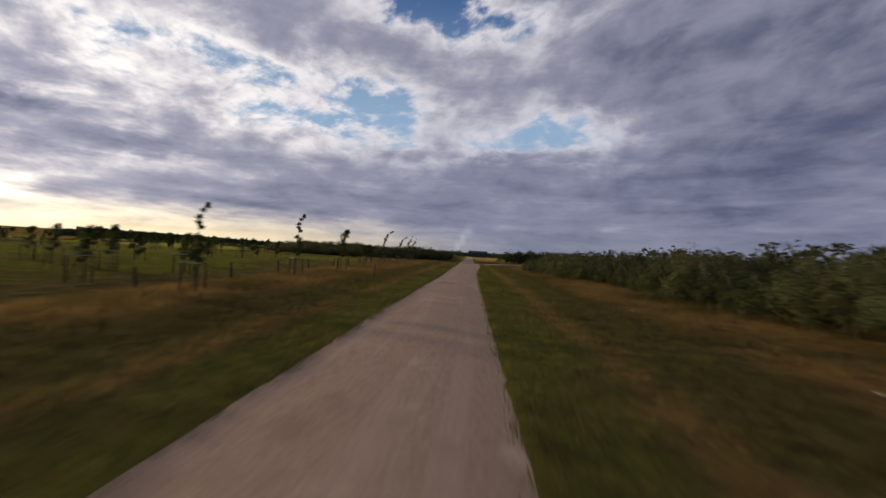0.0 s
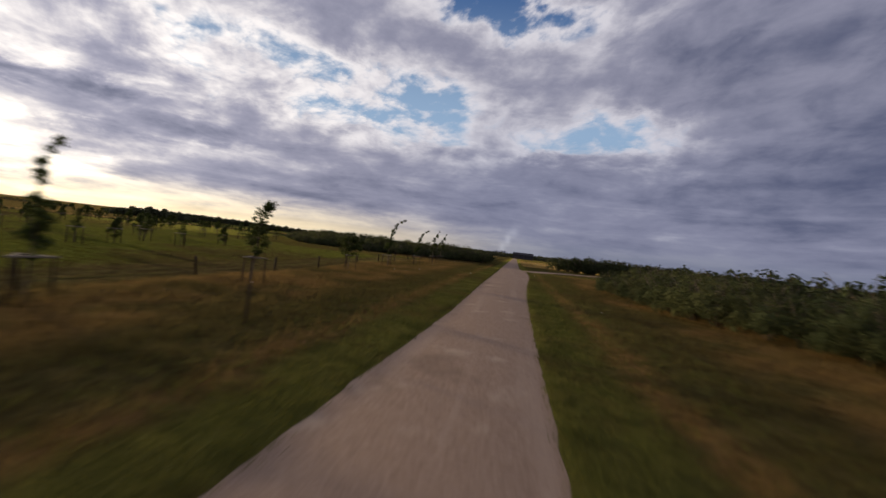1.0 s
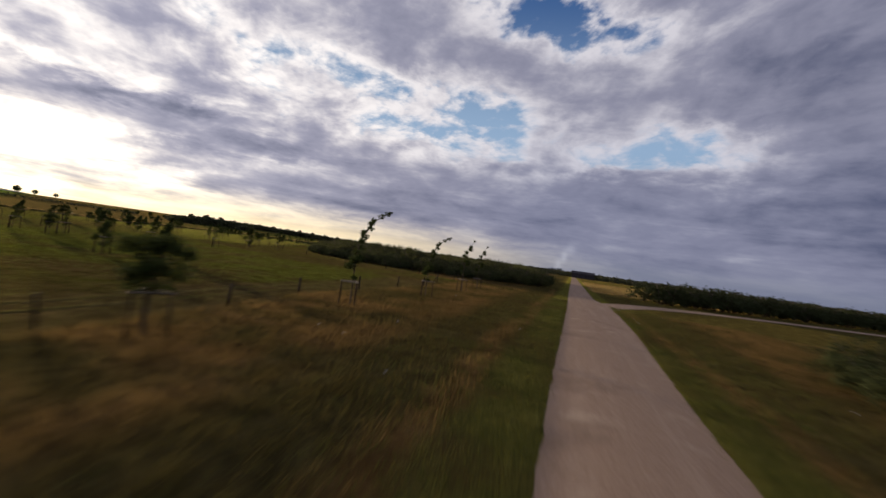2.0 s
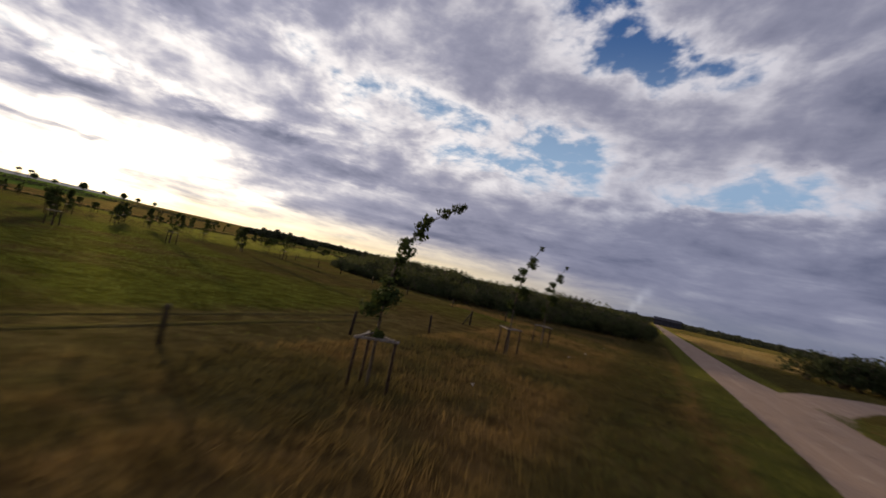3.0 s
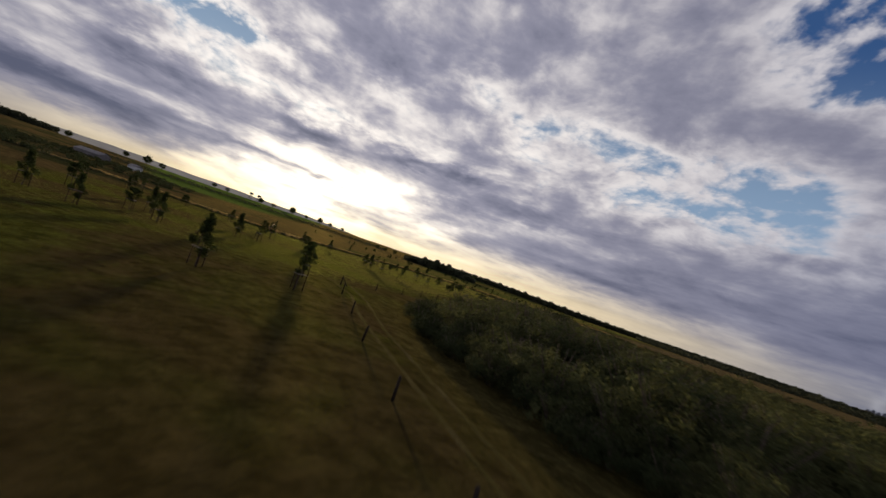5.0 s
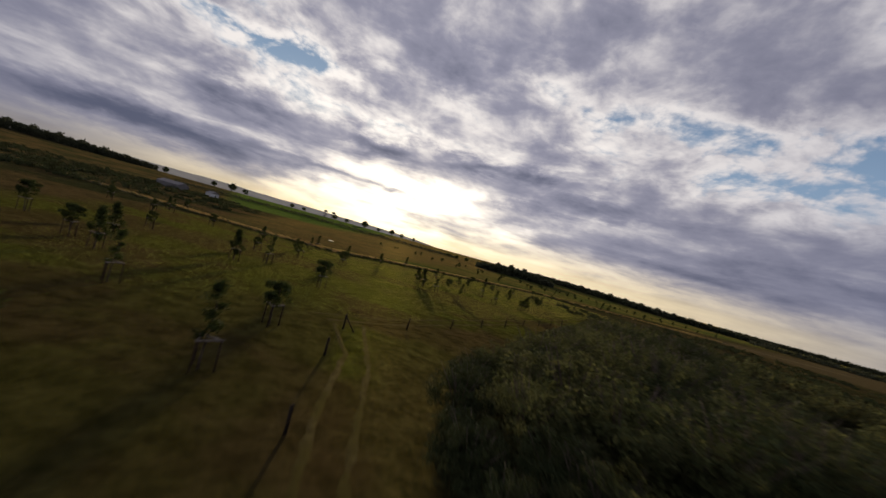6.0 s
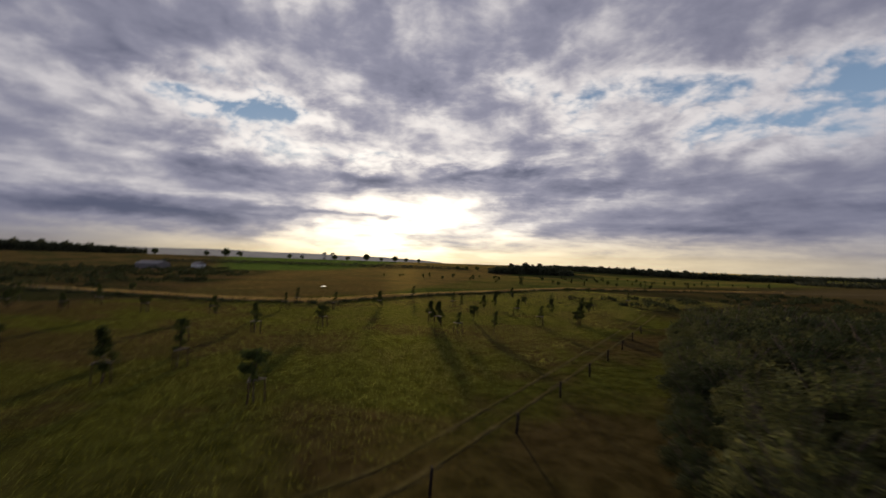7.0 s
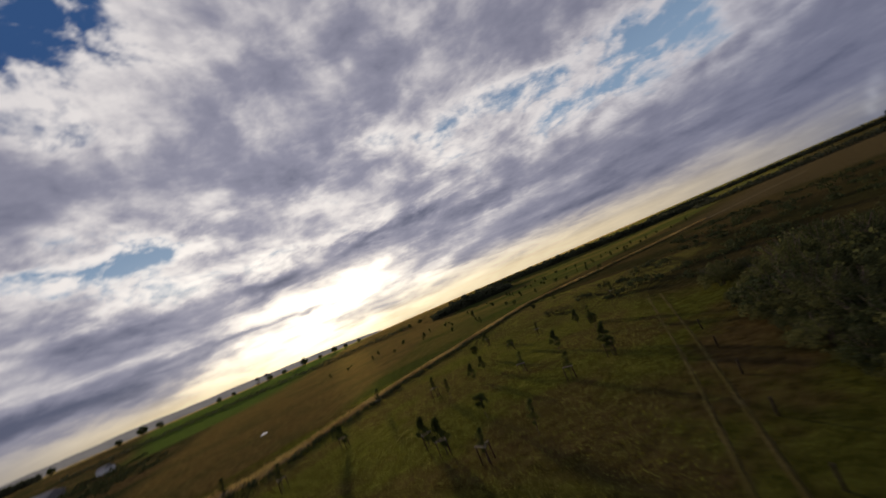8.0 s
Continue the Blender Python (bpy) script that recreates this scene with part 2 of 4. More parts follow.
def sward(n, co, col):
    """Turf: matt soil and stems, with a soft fuzz of blades that takes the low light."""
    node = n.add("ShaderNodeBump")
    node.inputs["Strength"].default_value = 0.85
    node.inputs["Distance"].default_value = 0.22
    n.put(node.inputs["Height"], n.noise(co, 2.2, 6.0, 0.75))
    bsdf = n.add("ShaderNodeBsdfDiffuse")
    n.put(bsdf.inputs["Color"], n.mix(1.0, col, (0.48, 0.455, 0.52), "MULTIPLY"))
    fuzz = n.add("ShaderNodeBsdfSheen")
    n.put(fuzz.inputs["Color"], n.mix(1.0, col, (1.55, 1.46, 1.20), "MULTIPLY"))
    fuzz.inputs["Roughness"].default_value = 0.4
    gloss = n.add("ShaderNodeBsdfGlossy")
    n.put(gloss.inputs["Color"], n.mix(1.0, col, (0.05, 0.05, 0.04), "MULTIPLY"))
    gloss.inputs["Roughness"].default_value = 0.5
    for part_of in (bsdf, fuzz, gloss):
        n.put(part_of.inputs["Normal"], node.outputs[0])
    shine = n.add("ShaderNodeAddShader")
    n.put(shine.inputs[0], fuzz.outputs[0])
    n.put(shine.inputs[1], gloss.outputs[0])
    blend = n.add("ShaderNodeAddShader")
    n.put(blend.inputs[0], bsdf.outputs[0])
    n.put(blend.inputs[1], shine.outputs[0])
    return blend.outputs[0]


def rut_material():
    mat = bpy.data.materials.new("worn_earth")
    mat.use_nodes = True
    n = Nodes(mat.node_tree)
    co = n.add("ShaderNodeTexCoord").outputs["Object"]
    col = n.mix(n.ramp(n.noise(co, 2.5, 5.0, 0.6), 0.35, 0.65), (0.057, 0.050, 0.021), (0.089, 0.077, 0.034))
    col = n.mix(n.ramp(n.noise(co, 0.25, 4.0, 0.6), 0.42, 0.56), col, (0.062, 0.056, 0.020))
    n.put(n.add("ShaderNodeOutputMaterial").inputs["Surface"], sward(n, co, col))
    return mat


def track_bands(n, co):
    """How tan, and how orange, the grass is by its distance from the track."""
    x, y, _ = n.split(co)
    wob = n.math("MULTIPLY_ADD", n.noise(co, 0.10, 4.0), 2.4, -1.2)
    d = n.math("ABSOLUTE", n.math("ADD", x, wob))
    tan = n.math("MULTIPLY", n.ramp(d, 4.0, 4.9), n.ramp(d, 5.0, 6.0, 1.0, 0.0))
    orange = n.math("MULTIPLY", n.ramp(d, 8.0, 10.5), n.ramp(n.noise(co, 0.16, 4.0, 0.6), 0.38, 0.60))
    return n.math("MAXIMUM", tan, orange)


def dry_grass_material(name, tan, olive, translucent):
    mat = bpy.data.materials.new(name)
    mat.use_nodes = True
    n = Nodes(mat.node_tree)
    co = n.add("ShaderNodeTexCoord").outputs["Object"]
    isle = n.add("ShaderNodeNewGeometry").outputs["Random Per Island"]
    col = n.mix(track_bands(n, co), n.mix(isle, olive[0], olive[1]), n.mix(isle, tan[0], tan[1]))
    col = n.mix(n.ramp(n.noise(co, 0.8, 4.0, 0.6), 0.3, 0.7), n.mix(1.0, col, (0.75, 0.75, 0.72), "MULTIPLY"), col)
    bsdf = n.add("ShaderNodeBsdfDiffuse")
    n.put(bsdf.inputs["Color"], col)
    tr = n.add("ShaderNodeBsdfTranslucent")
    n.put(tr.inputs["Color"], col)
    blend = n.add("ShaderNodeMixShader")
    blend.inputs[0].default_value = translucent
    n.put(blend.inputs[1], bsdf.outputs[0])
    n.put(blend.inputs[2], tr.outputs[0])
    n.put(n.add("ShaderNodeOutputMaterial").inputs["Surface"], blend.outputs[0])
    return mat


def ground_material():
    mat = bpy.data.materials.new("meadow")
    mat.use_nodes = True
    n = Nodes(mat.node_tree)
    co = n.add("ShaderNodeTexCoord").outputs["Object"]
    x, y, _ = n.split(co)
    wob = n.math("MULTIPLY_ADD", n.noise(co, 0.09, 4.0), 9.0, -4.5)
    wob2 = n.math("MULTIPLY_ADD", n.noise(co, 0.5, 3.0), 3.0, -1.5)
    xw = n.math("ADD", x, n.math("MULTIPLY", wob, 0.35))
    xs = n.math("ADD", xw, wob2)
    grain = n.noise(co, 3.0, 6.0, 0.7)
    patch = n.noise(co, 0.12, 4.0, 0.6)
    mown = n.mix(n.ramp(grain, 0.3, 0.7), (0.038, 0.045, 0.009), (0.062, 0.067, 0.014))
    mown = n.mix(n.ramp(n.noise(co, 0.055, 5.0, 0.6), 0.44, 0.58), mown, n.mix(n.ramp(patch, 0.4, 0.6), (0.052, 0.040, 0.017), (0.045, 0.038, 0.014)))
    olive = n.mix(n.ramp(grain, 0.3, 0.7), (0.044, 0.039, 0.015), (0.076, 0.064, 0.025))
    tawny = n.mix(n.ramp(grain, 0.3, 0.7), (0.088, 0.057, 0.021), (0.145, 0.095, 0.036))
    tawny = n.mix(track_bands(n, co), olive, tawny)
    verge = n.mix(n.ramp(grain, 0.3, 0.7), (0.056, 0.062, 0.014), (0.112, 0.110, 0.027))
    verge = n.mix(n.ramp(n.noise(co, 0.35, 4.0), 0.5, 0.7), verge, (0.075, 0.058, 0.02))
    straw = n.mix(n.ramp(grain, 0.3, 0.7), (0.15, 0.108, 0.038), (0.235, 0.172, 0.066))
    arable = n.mix(n.ramp(grain, 0.3, 0.7), (0.050, 0.040, 0.016), (0.088, 0.066, 0.026))
    arable = n.mix(n.ramp(n.noise(co, 0.045, 5.0, 0.65), 0.45, 0.62), arable, (0.050, 0.046, 0.018))
    crop = n.mix(n.ramp(grain, 0.3, 0.7), (0.028, 0.050, 0.012), (0.045, 0.070, 0.018))
    scrub = n.mix(n.ramp(n.noise(co, 0.03, 4.0, 0.65), 0.42, 0.6), (0.020, 0.023, 0.011), (0.050, 0.038, 0.019))
    plots = n.mix(n.ramp(n.noise(co, 0.02, 3.0), 0.4, 0.6), (0.032, 0.042, 0.012), (0.060, 0.054, 0.018))
    # distance west of the fence, of the field track
    west = n.math("ADD", xs, n.ramp(y, 20.0, 105.0, 16.0, 19.5, False))
    north = n.math("ADD", n.math("ADD", y, n.math("MULTIPLY", x, 0.40)), wob2)
    col = n.mix(n.ramp(west, -0.8, 0.8), mown, tawny)
    col = n.mix(n.math("MULTIPLY", n.ramp(north, 107.5, 110.5), n.ramp(x, -90.0, -60.0)), col, n.mix(n.ramp(grain, 0.3, 0.7), (0.036, 0.036, 0.012), (0.078, 0.064, 0.022)))
    col = n.mix(n.math("MULTIPLY", n.ramp(y, 205.0, 228.0), n.ramp(x, -8.0, -4.0, 1.0, 0.0)), col, n.mix(n.ramp(n.noise(co, 0.02, 4.0), 0.4, 0.6), (0.019, 0.020, 0.009), (0.036, 0.030, 0.014)))
    worn = n.math("MULTIPLY", n.ramp(n.math("ADD", north, n.math("MULTIPLY", wob, 2.0)), 78.0, 102.0, 0.0, 0.6), n.math("MULTIPLY", n.ramp(north, 106.0, 108.0, 1.0, 0.0), n.ramp(x, -92.0, -78.0)))
    col = n.mix(worn, col, n.mix(n.ramp(grain, 0.3, 0.7), (0.037, 0.032, 0.013), (0.060, 0.050, 0.019)))
    # trodden ground along the field side of the fence
    lane = n.math("MULTIPLY", n.math("MULTIPLY", n.ramp(west, -7.0, -4.6), n.ramp(west, -0.2, 0.6, 1.0, 0.0)), n.ramp(y, 96.0, 106.0, 0.85, 0.0))
    col = n.mix(lane, col, n.mix(n.ramp(grain, 0.3, 0.7), (0.046, 0.037, 0.017), (0.076, 0.061, 0.028)))
    rough = n.mix(n.ramp(n.noise(co, 0.06, 5.0, 0.65), 0.40, 0.60), (0.036, 0.032, 0.015), (0.060, 0.046, 0.021))
    col = n.mix(n.math("MULTIPLY", n.ramp(n.math("ADD", n.math("MULTIPLY_ADD", x, 0.34, y), n.math("MULTIPLY", wob, 1.5)), 58.0, 70.0, 1.0, 0.0), n.ramp(n.math("ADD", x, wob), -98.0, -84.0, 1.0, 0.0)), col, rough)
    # beyond the field track: scrub to the south, a tilled field, plots to the north, a green crop farther off
    track = n.math("ADD", xs, n.ramp(y, 140.0, 300.0, 168.0, 200.0, False))
    side = n.math("ADD", y, n.math("MULTIPLY_ADD", x, 0.30, wob))
    far_col = n.mix(n.ramp(side, 72.0, 84.0), scrub, arable)
    far_col = n.mix(n.ramp(n.math("ADD", y, n.math("MULTIPLY", x, 1.05)), -10.0, 2.0), far_col, plots)
    beyond = n.math("ADD", n.math("ADD", x, n.math("MULTIPLY", y, 0.1)), wob)
    far_col = n.mix(n.math("MULTIPLY", n.ramp(beyond, -395.0, -375.0, 1.0, 0.0), n.math("MULTIPLY", n.ramp(n.math("ADD", y, n.math("MULTIPLY", x, 0.75)), -120.0, -60.0, 1.0, 0.0), n.ramp(n.math("ADD", y, n.math("MULTIPLY", x, 0.10)), 100.0, 130.0))), far_col, crop)
    far_col = n.mix(n.ramp(beyond, -1150.0, -950.0, 1.0, 0.0), far_col, (0.13, 0.105, 0.05))
    col = n.mix(n.ramp(track, -2.0, 0.0), far_col, col)
    strip = n.math("ADD", y, n.math("MULTIPLY_ADD", x, 0.15, wob))
    col = n.mix(n.math("MULTIPLY", n.math("MULTIPLY", n.ramp(strip, 340.0, 365.0), n.ramp(strip, 620.0, 700.0, 1.0, 0.0)), n.math("MULTIPLY", n.ramp(x, -190.0, -160.0), n.ramp(x, -25.0, -12.0, 1.0, 0.0))), col, (0.040, 0.034, 0.020))
    blotch = n.ramp(n.noise(co, 0.7, 5.0, 0.65), 0.32, 0.68, 0.62, 1.28)
    col = n.mix(1.0, col, n.xyz(blotch, blotch, blotch), "MULTIPLY")
    # green verges beside the track, straw beyond the fork
    edge = n.math("ABSOLUTE", n.math("ADD", x, n.math("MULTIPLY", wob2, 0.3)))
    col = n.mix(n.ramp(n.math("ADD", edge, n.math("MULTIPLY", wob, 0.12)), 3.6, 4.8, 1.0, 0.0), col, verge)
    gold = n.math("MULTIPLY", n.math("MULTIPLY", n.ramp(y, 160.0, 172.0), n.ramp(y, 275.0, 290.0, 1.0, 0.0)), n.math("MULTIPLY", n.ramp(xs, 3.5, 4.5), n.ramp(xs, 34.0, 46.0, 1.0, 0.0)))
    col = n.mix(gold, col, straw)
    n.put(n.add("ShaderNodeOutputMaterial").inputs["Surface"], sward(n, co, col))
    return mat


def gravel_material():
    """Compacted sandy gravel: grain, paler wheel lines, washed-out blotches and damp patches."""
    mat = bpy.data.materials.new("gravel")
    mat.use_nodes = True
    n = Nodes(mat.node_tree)
    co = n.add("ShaderNodeTexCoord").outputs["Object"]
    x, y, _ = n.split(co)
    grain = n.noise(co, 11.0, 5.0, 0.65)
    col = n.mix(n.ramp(grain, 0.32, 0.68), (0.225, 0.156, 0.114), (0.325, 0.236, 0.177))
    lines = n.noise(n.xyz(n.math("MULTIPLY", x, 1.3), n.math("MULTIPLY", y, 0.06), 0.0), 1.0, 4.0, 0.55)
    col = n.mix(n.ramp(lines, 0.50, 0.66, 0.0, 0.45), col, (0.35, 0.262, 0.20))
    col = n.mix(n.ramp(n.noise(co, 0.55, 5.0, 0.65), 0.56, 0.70, 0.0, 0.6), col, (0.42, 0.33, 0.25))
    col = n.mix(n.ramp(n.noise(co, 0.32, 5.0, 0.6), 0.30, 0.46, 0.55, 0.0), col, (0.17, 0.118, 0.088))
    bsdf = n.add("ShaderNodeBsdfPrincipled")
    n.put(bsdf.inputs["Base Color"], col)
    bsdf.inputs["Roughness"].default_value = 0.95
    bsdf.inputs["Specular IOR Level"].default_value = 0.05
    node = n.add("ShaderNodeBump")
    node.inputs["Strength"].default_value = 0.6
    node.inputs["Distance"].default_value = 0.04
    n.put(node.inputs["Height"], n.noise(co, 24.0, 5.0, 0.7))
    n.put(bsdf.inputs["Normal"], node.outputs[0])
    n.put(n.add("ShaderNodeOutputMaterial").inputs["Surface"], bsdf.outputs[0])
    return mat


def haze_glow_material():
    """Far land that emits its pale colour: the glow stands in for lit haze."""
    mat = bpy.data.materials.new("hazy_distance_glow")
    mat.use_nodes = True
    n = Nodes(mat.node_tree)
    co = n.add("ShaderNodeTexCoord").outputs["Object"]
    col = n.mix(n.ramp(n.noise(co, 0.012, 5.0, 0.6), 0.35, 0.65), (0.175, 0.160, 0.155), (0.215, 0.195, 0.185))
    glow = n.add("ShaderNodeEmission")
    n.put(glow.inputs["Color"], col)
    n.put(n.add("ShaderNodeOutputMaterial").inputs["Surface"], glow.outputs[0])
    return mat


M_GROUND = ground_material()
M_GRAVEL = gravel_material()
M_TRACK = surface("dry_track", (0.055, 0.040, 0.019), (0.095, 0.069, 0.033), 1.5, 0.95, 0.3, 6.0, (0.060, 0.049, 0.021), 0.08)
M_RUT = rut_material()
M_HEDGE = surface("bramble_leaf", (0.034, 0.044, 0.018), (0.056, 0.066, 0.028), 0.8, 0.95, c=(0.03, 0.033, 0.012), c_scale=0.3, vary=0.5, translucent=0.25)
M_WILLOW = surface("willow_leaf", (0.056, 0.063, 0.024), (0.112, 0.119, 0.048), 0.5, 0.95, c=(0.044, 0.041, 0.018), c_scale=0.16, vary=0.6, translucent=0.45)
M_LEAF = surface("oak_leaf", (0.030, 0.044, 0.012), (0.062, 0.076, 0.022), 1.0, 0.95, vary=0.6, translucent=0.25)
M_BARK = surface("bark", (0.06, 0.045, 0.032), (0.12, 0.095, 0.07), 6.0, 0.9, 0.5, 25.0)
M_STAKE = surface("weathered_wood", (0.040, 0.026, 0.017), (0.085, 0.058, 0.040), 7.0, 0.85, 0.4, 30.0, vary=0.4)
# weathered rail wood, made paler to carry the highlight along its top
M_RAIL_LIT = surface("bleached_lit_wood", (0.12, 0.10, 0.085), (0.24, 0.21, 0.185), 5.0, 0.9, 0.3, 30.0, vary=0.4)
M_POST = surface("dark_post_wood", (0.022, 0.017, 0.013), (0.05, 0.038, 0.028), 8.0, 0.85, 0.5, 25.0, vary=0.4)
M_TALL = dry_grass_material("dry_grass", ((0.178, 0.116, 0.045), (0.236, 0.156, 0.061)), ((0.076, 0.063, 0.024), (0.112, 0.092, 0.035)), 0.45)
M_SHORT = surface("green_grass", (0.100, 0.128, 0.026), (0.165, 0.190, 0.045), 0.4, 0.9, c=(0.128, 0.115, 0.038), c_scale=0.06, vary=0.35, translucent=0.55)
# lush blades with the low sun on the far field put into the colour
M_LUSH_SUNLIT = surface("lush_grass", (0.180, 0.195, 0.034), (0.262, 0.268, 0.058), 0.4, 0.9, c=(0.20, 0.165, 0.058), c_scale=0.06, vary=0.12, translucent=0.6)
M_VERGE = surface("verge_grass", (0.072, 0.080, 0.019), (0.135, 0.132, 0.036), 0.4, 0.9, c=(0.075, 0.058, 0.022), c_scale=0.1, vary=0.5, translucent=0.35)
M_GOLD = surface("golden_grass", (0.25, 0.180, 0.070), (0.38, 0.285, 0.12), 0.3, 0.95, c=(0.22, 0.15, 0.06), c_scale=0.05, vary=0.5, translucent=0.5)
M_WOODS = surface("far_woods", (0.040, 0.046, 0.026), (0.075, 0.080, 0.044), 0.08, 0.9, vary=0.3, translucent=0.2)
M_WATER = surface("still_water", (0.010, 0.012, 0.012), (0.016, 0.018, 0.018), 0.5, 0.06, spec=0.5)
# the hill emits its own colour in place of sunlit haze
M_HILL_GLOW = haze_glow_material()
M_TOWN = surface("grey_concrete", (0.16, 0.17, 0.20), (0.20, 0.21, 0.24), 0.1, 0.9)
M_WALL = surface("pale_render", (0.20, 0.19, 0.18), (0.27, 0.25, 0.24), 0.6, 0.8)
M_BARN = surface("dark_barn_cladding", (0.03, 0.03, 0.035), (0.06, 0.055, 0.06), 0.5, 0.7)
M_WHITE = surface("white_paint", (0.72, 0.72, 0.70), (0.8, 0.8, 0.78), 4.0, 0.5)


# ---------------------------------------------------------------- mesh helpers
def mesh_of(name, verts, faces, mat, smooth=False):
    me = bpy.data.meshes.new(name)
    me.from_pydata([tuple(v) for v in verts], [], [tuple(f) for f in faces])
    me.materials.append(mat)
    if smooth:
        me.polygons.foreach_set("use_smooth", [True] * len(me.polygons))
    me.update()
    return me


def quads_of(name, verts, mat, tris=False):
    """A mesh of loose four-cornered (or three-cornered) pieces from an (n, k, 3) array."""
    count, k = verts.shape[:2]
    me = bpy.data.meshes.new(name)
    me.vertices.add(count * k)
    me.vertices.foreach_set("co", verts.astype(np.float32).ravel())
    me.loops.add(count * k)
    me.loops.foreach_set("vertex_index", np.arange(count * k, dtype=np.int32))
    me.polygons.add(count)
    me.polygons.foreach_set("loop_start", np.arange(0, count * k, k, dtype=np.int32))
    me.polygons.foreach_set("loop_total", np.full(count, k, dtype=np.int32))
    me.materials.append(mat)
    me.update(calc_edges=True)
    return me


def from_bm(name, bm, mat, smooth=False):
    me = bpy.data.meshes.new(name)
    bm.to_mesh(me)
    bm.free()
    me.materials.append(mat)
    if smooth:
        me.polygons.foreach_set("use_smooth", [True] * len(me.polygons))
    return me


def child(name, me, parent, label=""):
    ob = new(name, me)
    ob.parent = parent
    return tagged(ob, label)


def leaf_quads(centres, size, rng, facing=None):
    """A folded-diamond leaf at each centre, turned at random or, where facing is given, lying loosely across that direction."""
    n = len(centres)
    a = rng.normal(size=(n, 3))
    a /= np.linalg.norm(a, axis=1)[:, None]
    across = rng.normal(size=(n, 3)) if facing is None else facing + rng.normal(0, 0.42, (n, 3))
    b = np.cross(a, across)
    b /= np.linalg.norm(b, axis=1)[:, None]
    if facing is not None:
        a = np.cross(b, across)
        a /= np.linalg.norm(a, axis=1)[:, None]
    s = (size * rng.uniform(0.6, 1.35, n))[:, None]
    return np.stack([centres, centres + a * s * 0.5 + b * s * 0.33, centres + a * s, centres + a * s * 0.5 - b * s * 0.33], 1)


def tube(bm, points, radii, sides=6):
    """A tapered tube along points, joined into bm."""
    rings = []
    for i, p in enumerate(points):
        p = Vector(p)
        d = (Vector(points[min(i + 1, len(points) - 1)]) - Vector(points[max(i - 1, 0)])).normalized()
        s = d.orthogonal().normalized()
        t = d.cross(s)
        rings.append([bm.verts.new(p + (s * math.cos(2 * math.pi * k / sides) + t * math.sin(2 * math.pi * k / sides)) * radii[i]) for k in range(sides)])
    for r0, r1 in zip(rings, rings[1:]):
        for k in range(sides):
            bm.faces.new((r0[k], r0[(k + 1) % sides], r1[(k + 1) % sides], r1[k]))
    bm.faces.new(rings[0][::-1])
    bm.faces.new(rings[-1])


# ---------------------------------------------------------------- ground, tracks
def spread(lo, hi, step, reach):
    """Coordinates at an even step from lo to hi, then ever wider out to reach."""
    mid = np.arange(lo, hi + step, step)
    out, d = [], step
    while not out or out[-1] < reach:
        d *= 1.12
        out.append((out[-1] if out else 0.0) + d)
    out = np.array(out)
    return np.concatenate([lo - out[::-1], mid, mid[-1] + out])


CENTRE = (-64.0, 136.0)


def ground_z(x, y):
    """Height of the land: level near by, a gentle rise far off to the west."""
    dx, dy = x - CENTRE[0], y - CENTRE[1]
    u = np.clip((np.hypot(dx, dy) - 400.0) / 380.0, 0.0, 1.0)
    az = np.degrees(np.arctan2(-dx, dy))
    side = np.clip((az - 25.0) / 22.0, 0.0, 1.0) * np.clip((132.0 - az) / 20.0, 0.0, 1.0)
    return 9.5 * u * u * (3 - 2 * u) * side * side * (3 - 2 * side)


def build_ground():
    xs, ys = spread(-250, 60, 3.0, 4200), spread(-60, 260, 3.0, 4200)
    gx, gy = np.meshgrid(xs, ys)
    gz = ground_z(gx, gy)
    verts = np.stack([gx.ravel(), gy.ravel(), gz.ravel()], 1)
    w, h = len(xs), len(ys)
    i = np.arange((h - 1) * (w - 1))
    a = (i // (w - 1)) * w + i % (w - 1)
    faces = np.stack([a, a + 1, a + w + 1, a + w], 1)
    ob = new("ground", mesh_of("ground", verts.tolist(), faces.tolist(), M_GROUND))
    tagged(ob, "wide flat meadow of mown green and tawny grass", "ground", kind="structure")


def ribbon(name, line, half, mat, thick=0.03, step=1.0, ragged=0.15, seed=1, widen=None):
    """A strip with ragged edges along a line, lying a little proud of the ground."""
    rng = np.random.default_rng(seed)
    pts = []
    for (x0, y0), (x1, y1) in zip(line, line[1:]):
        d = math.hypot(x1 - x0, y1 - y0)
        k = max(1, int(d / step))
        pts += [(x0 + (x1 - x0) * i / k, y0 + (y1 - y0) * i / k) for i in range(k)]
    pts = np.array(pts + [line[-1]])
    d = np.gradient(pts, axis=0)
    d /= np.linalg.norm(d, axis=1)[:, None]
    side = np.stack([d[:, 1], -d[:, 0]], 1)
    verts, faces = [], []
    rag = rng.normal(0, ragged, (len(pts), 2))
    cross = (-1.0, -0.5, 0.0, 0.5, 1.0)
    for i, (p, s) in enumerate(zip(pts, side)):
        for u in cross:
            e = half * u * (float(np.interp(p[1], *widen[u < 0])) if widen else 1.0) + (rag[i, 0] if u == -1 else rag[i, 1] if u == 1 else 0)
            verts.append((p[0] + s[0] * e, p[1] + s[1] * e, -0.004 if abs(u) == 1 else thick * (1.2 - u * u)))
    k = len(cross)
    for i in range(len(pts) - 1):
        for j in range(k - 1):
            a = i * k + j
            faces.append((a, a + 1, a + k + 1, a + k))
    return new(name, mesh_of(name, verts, faces, mat, True))


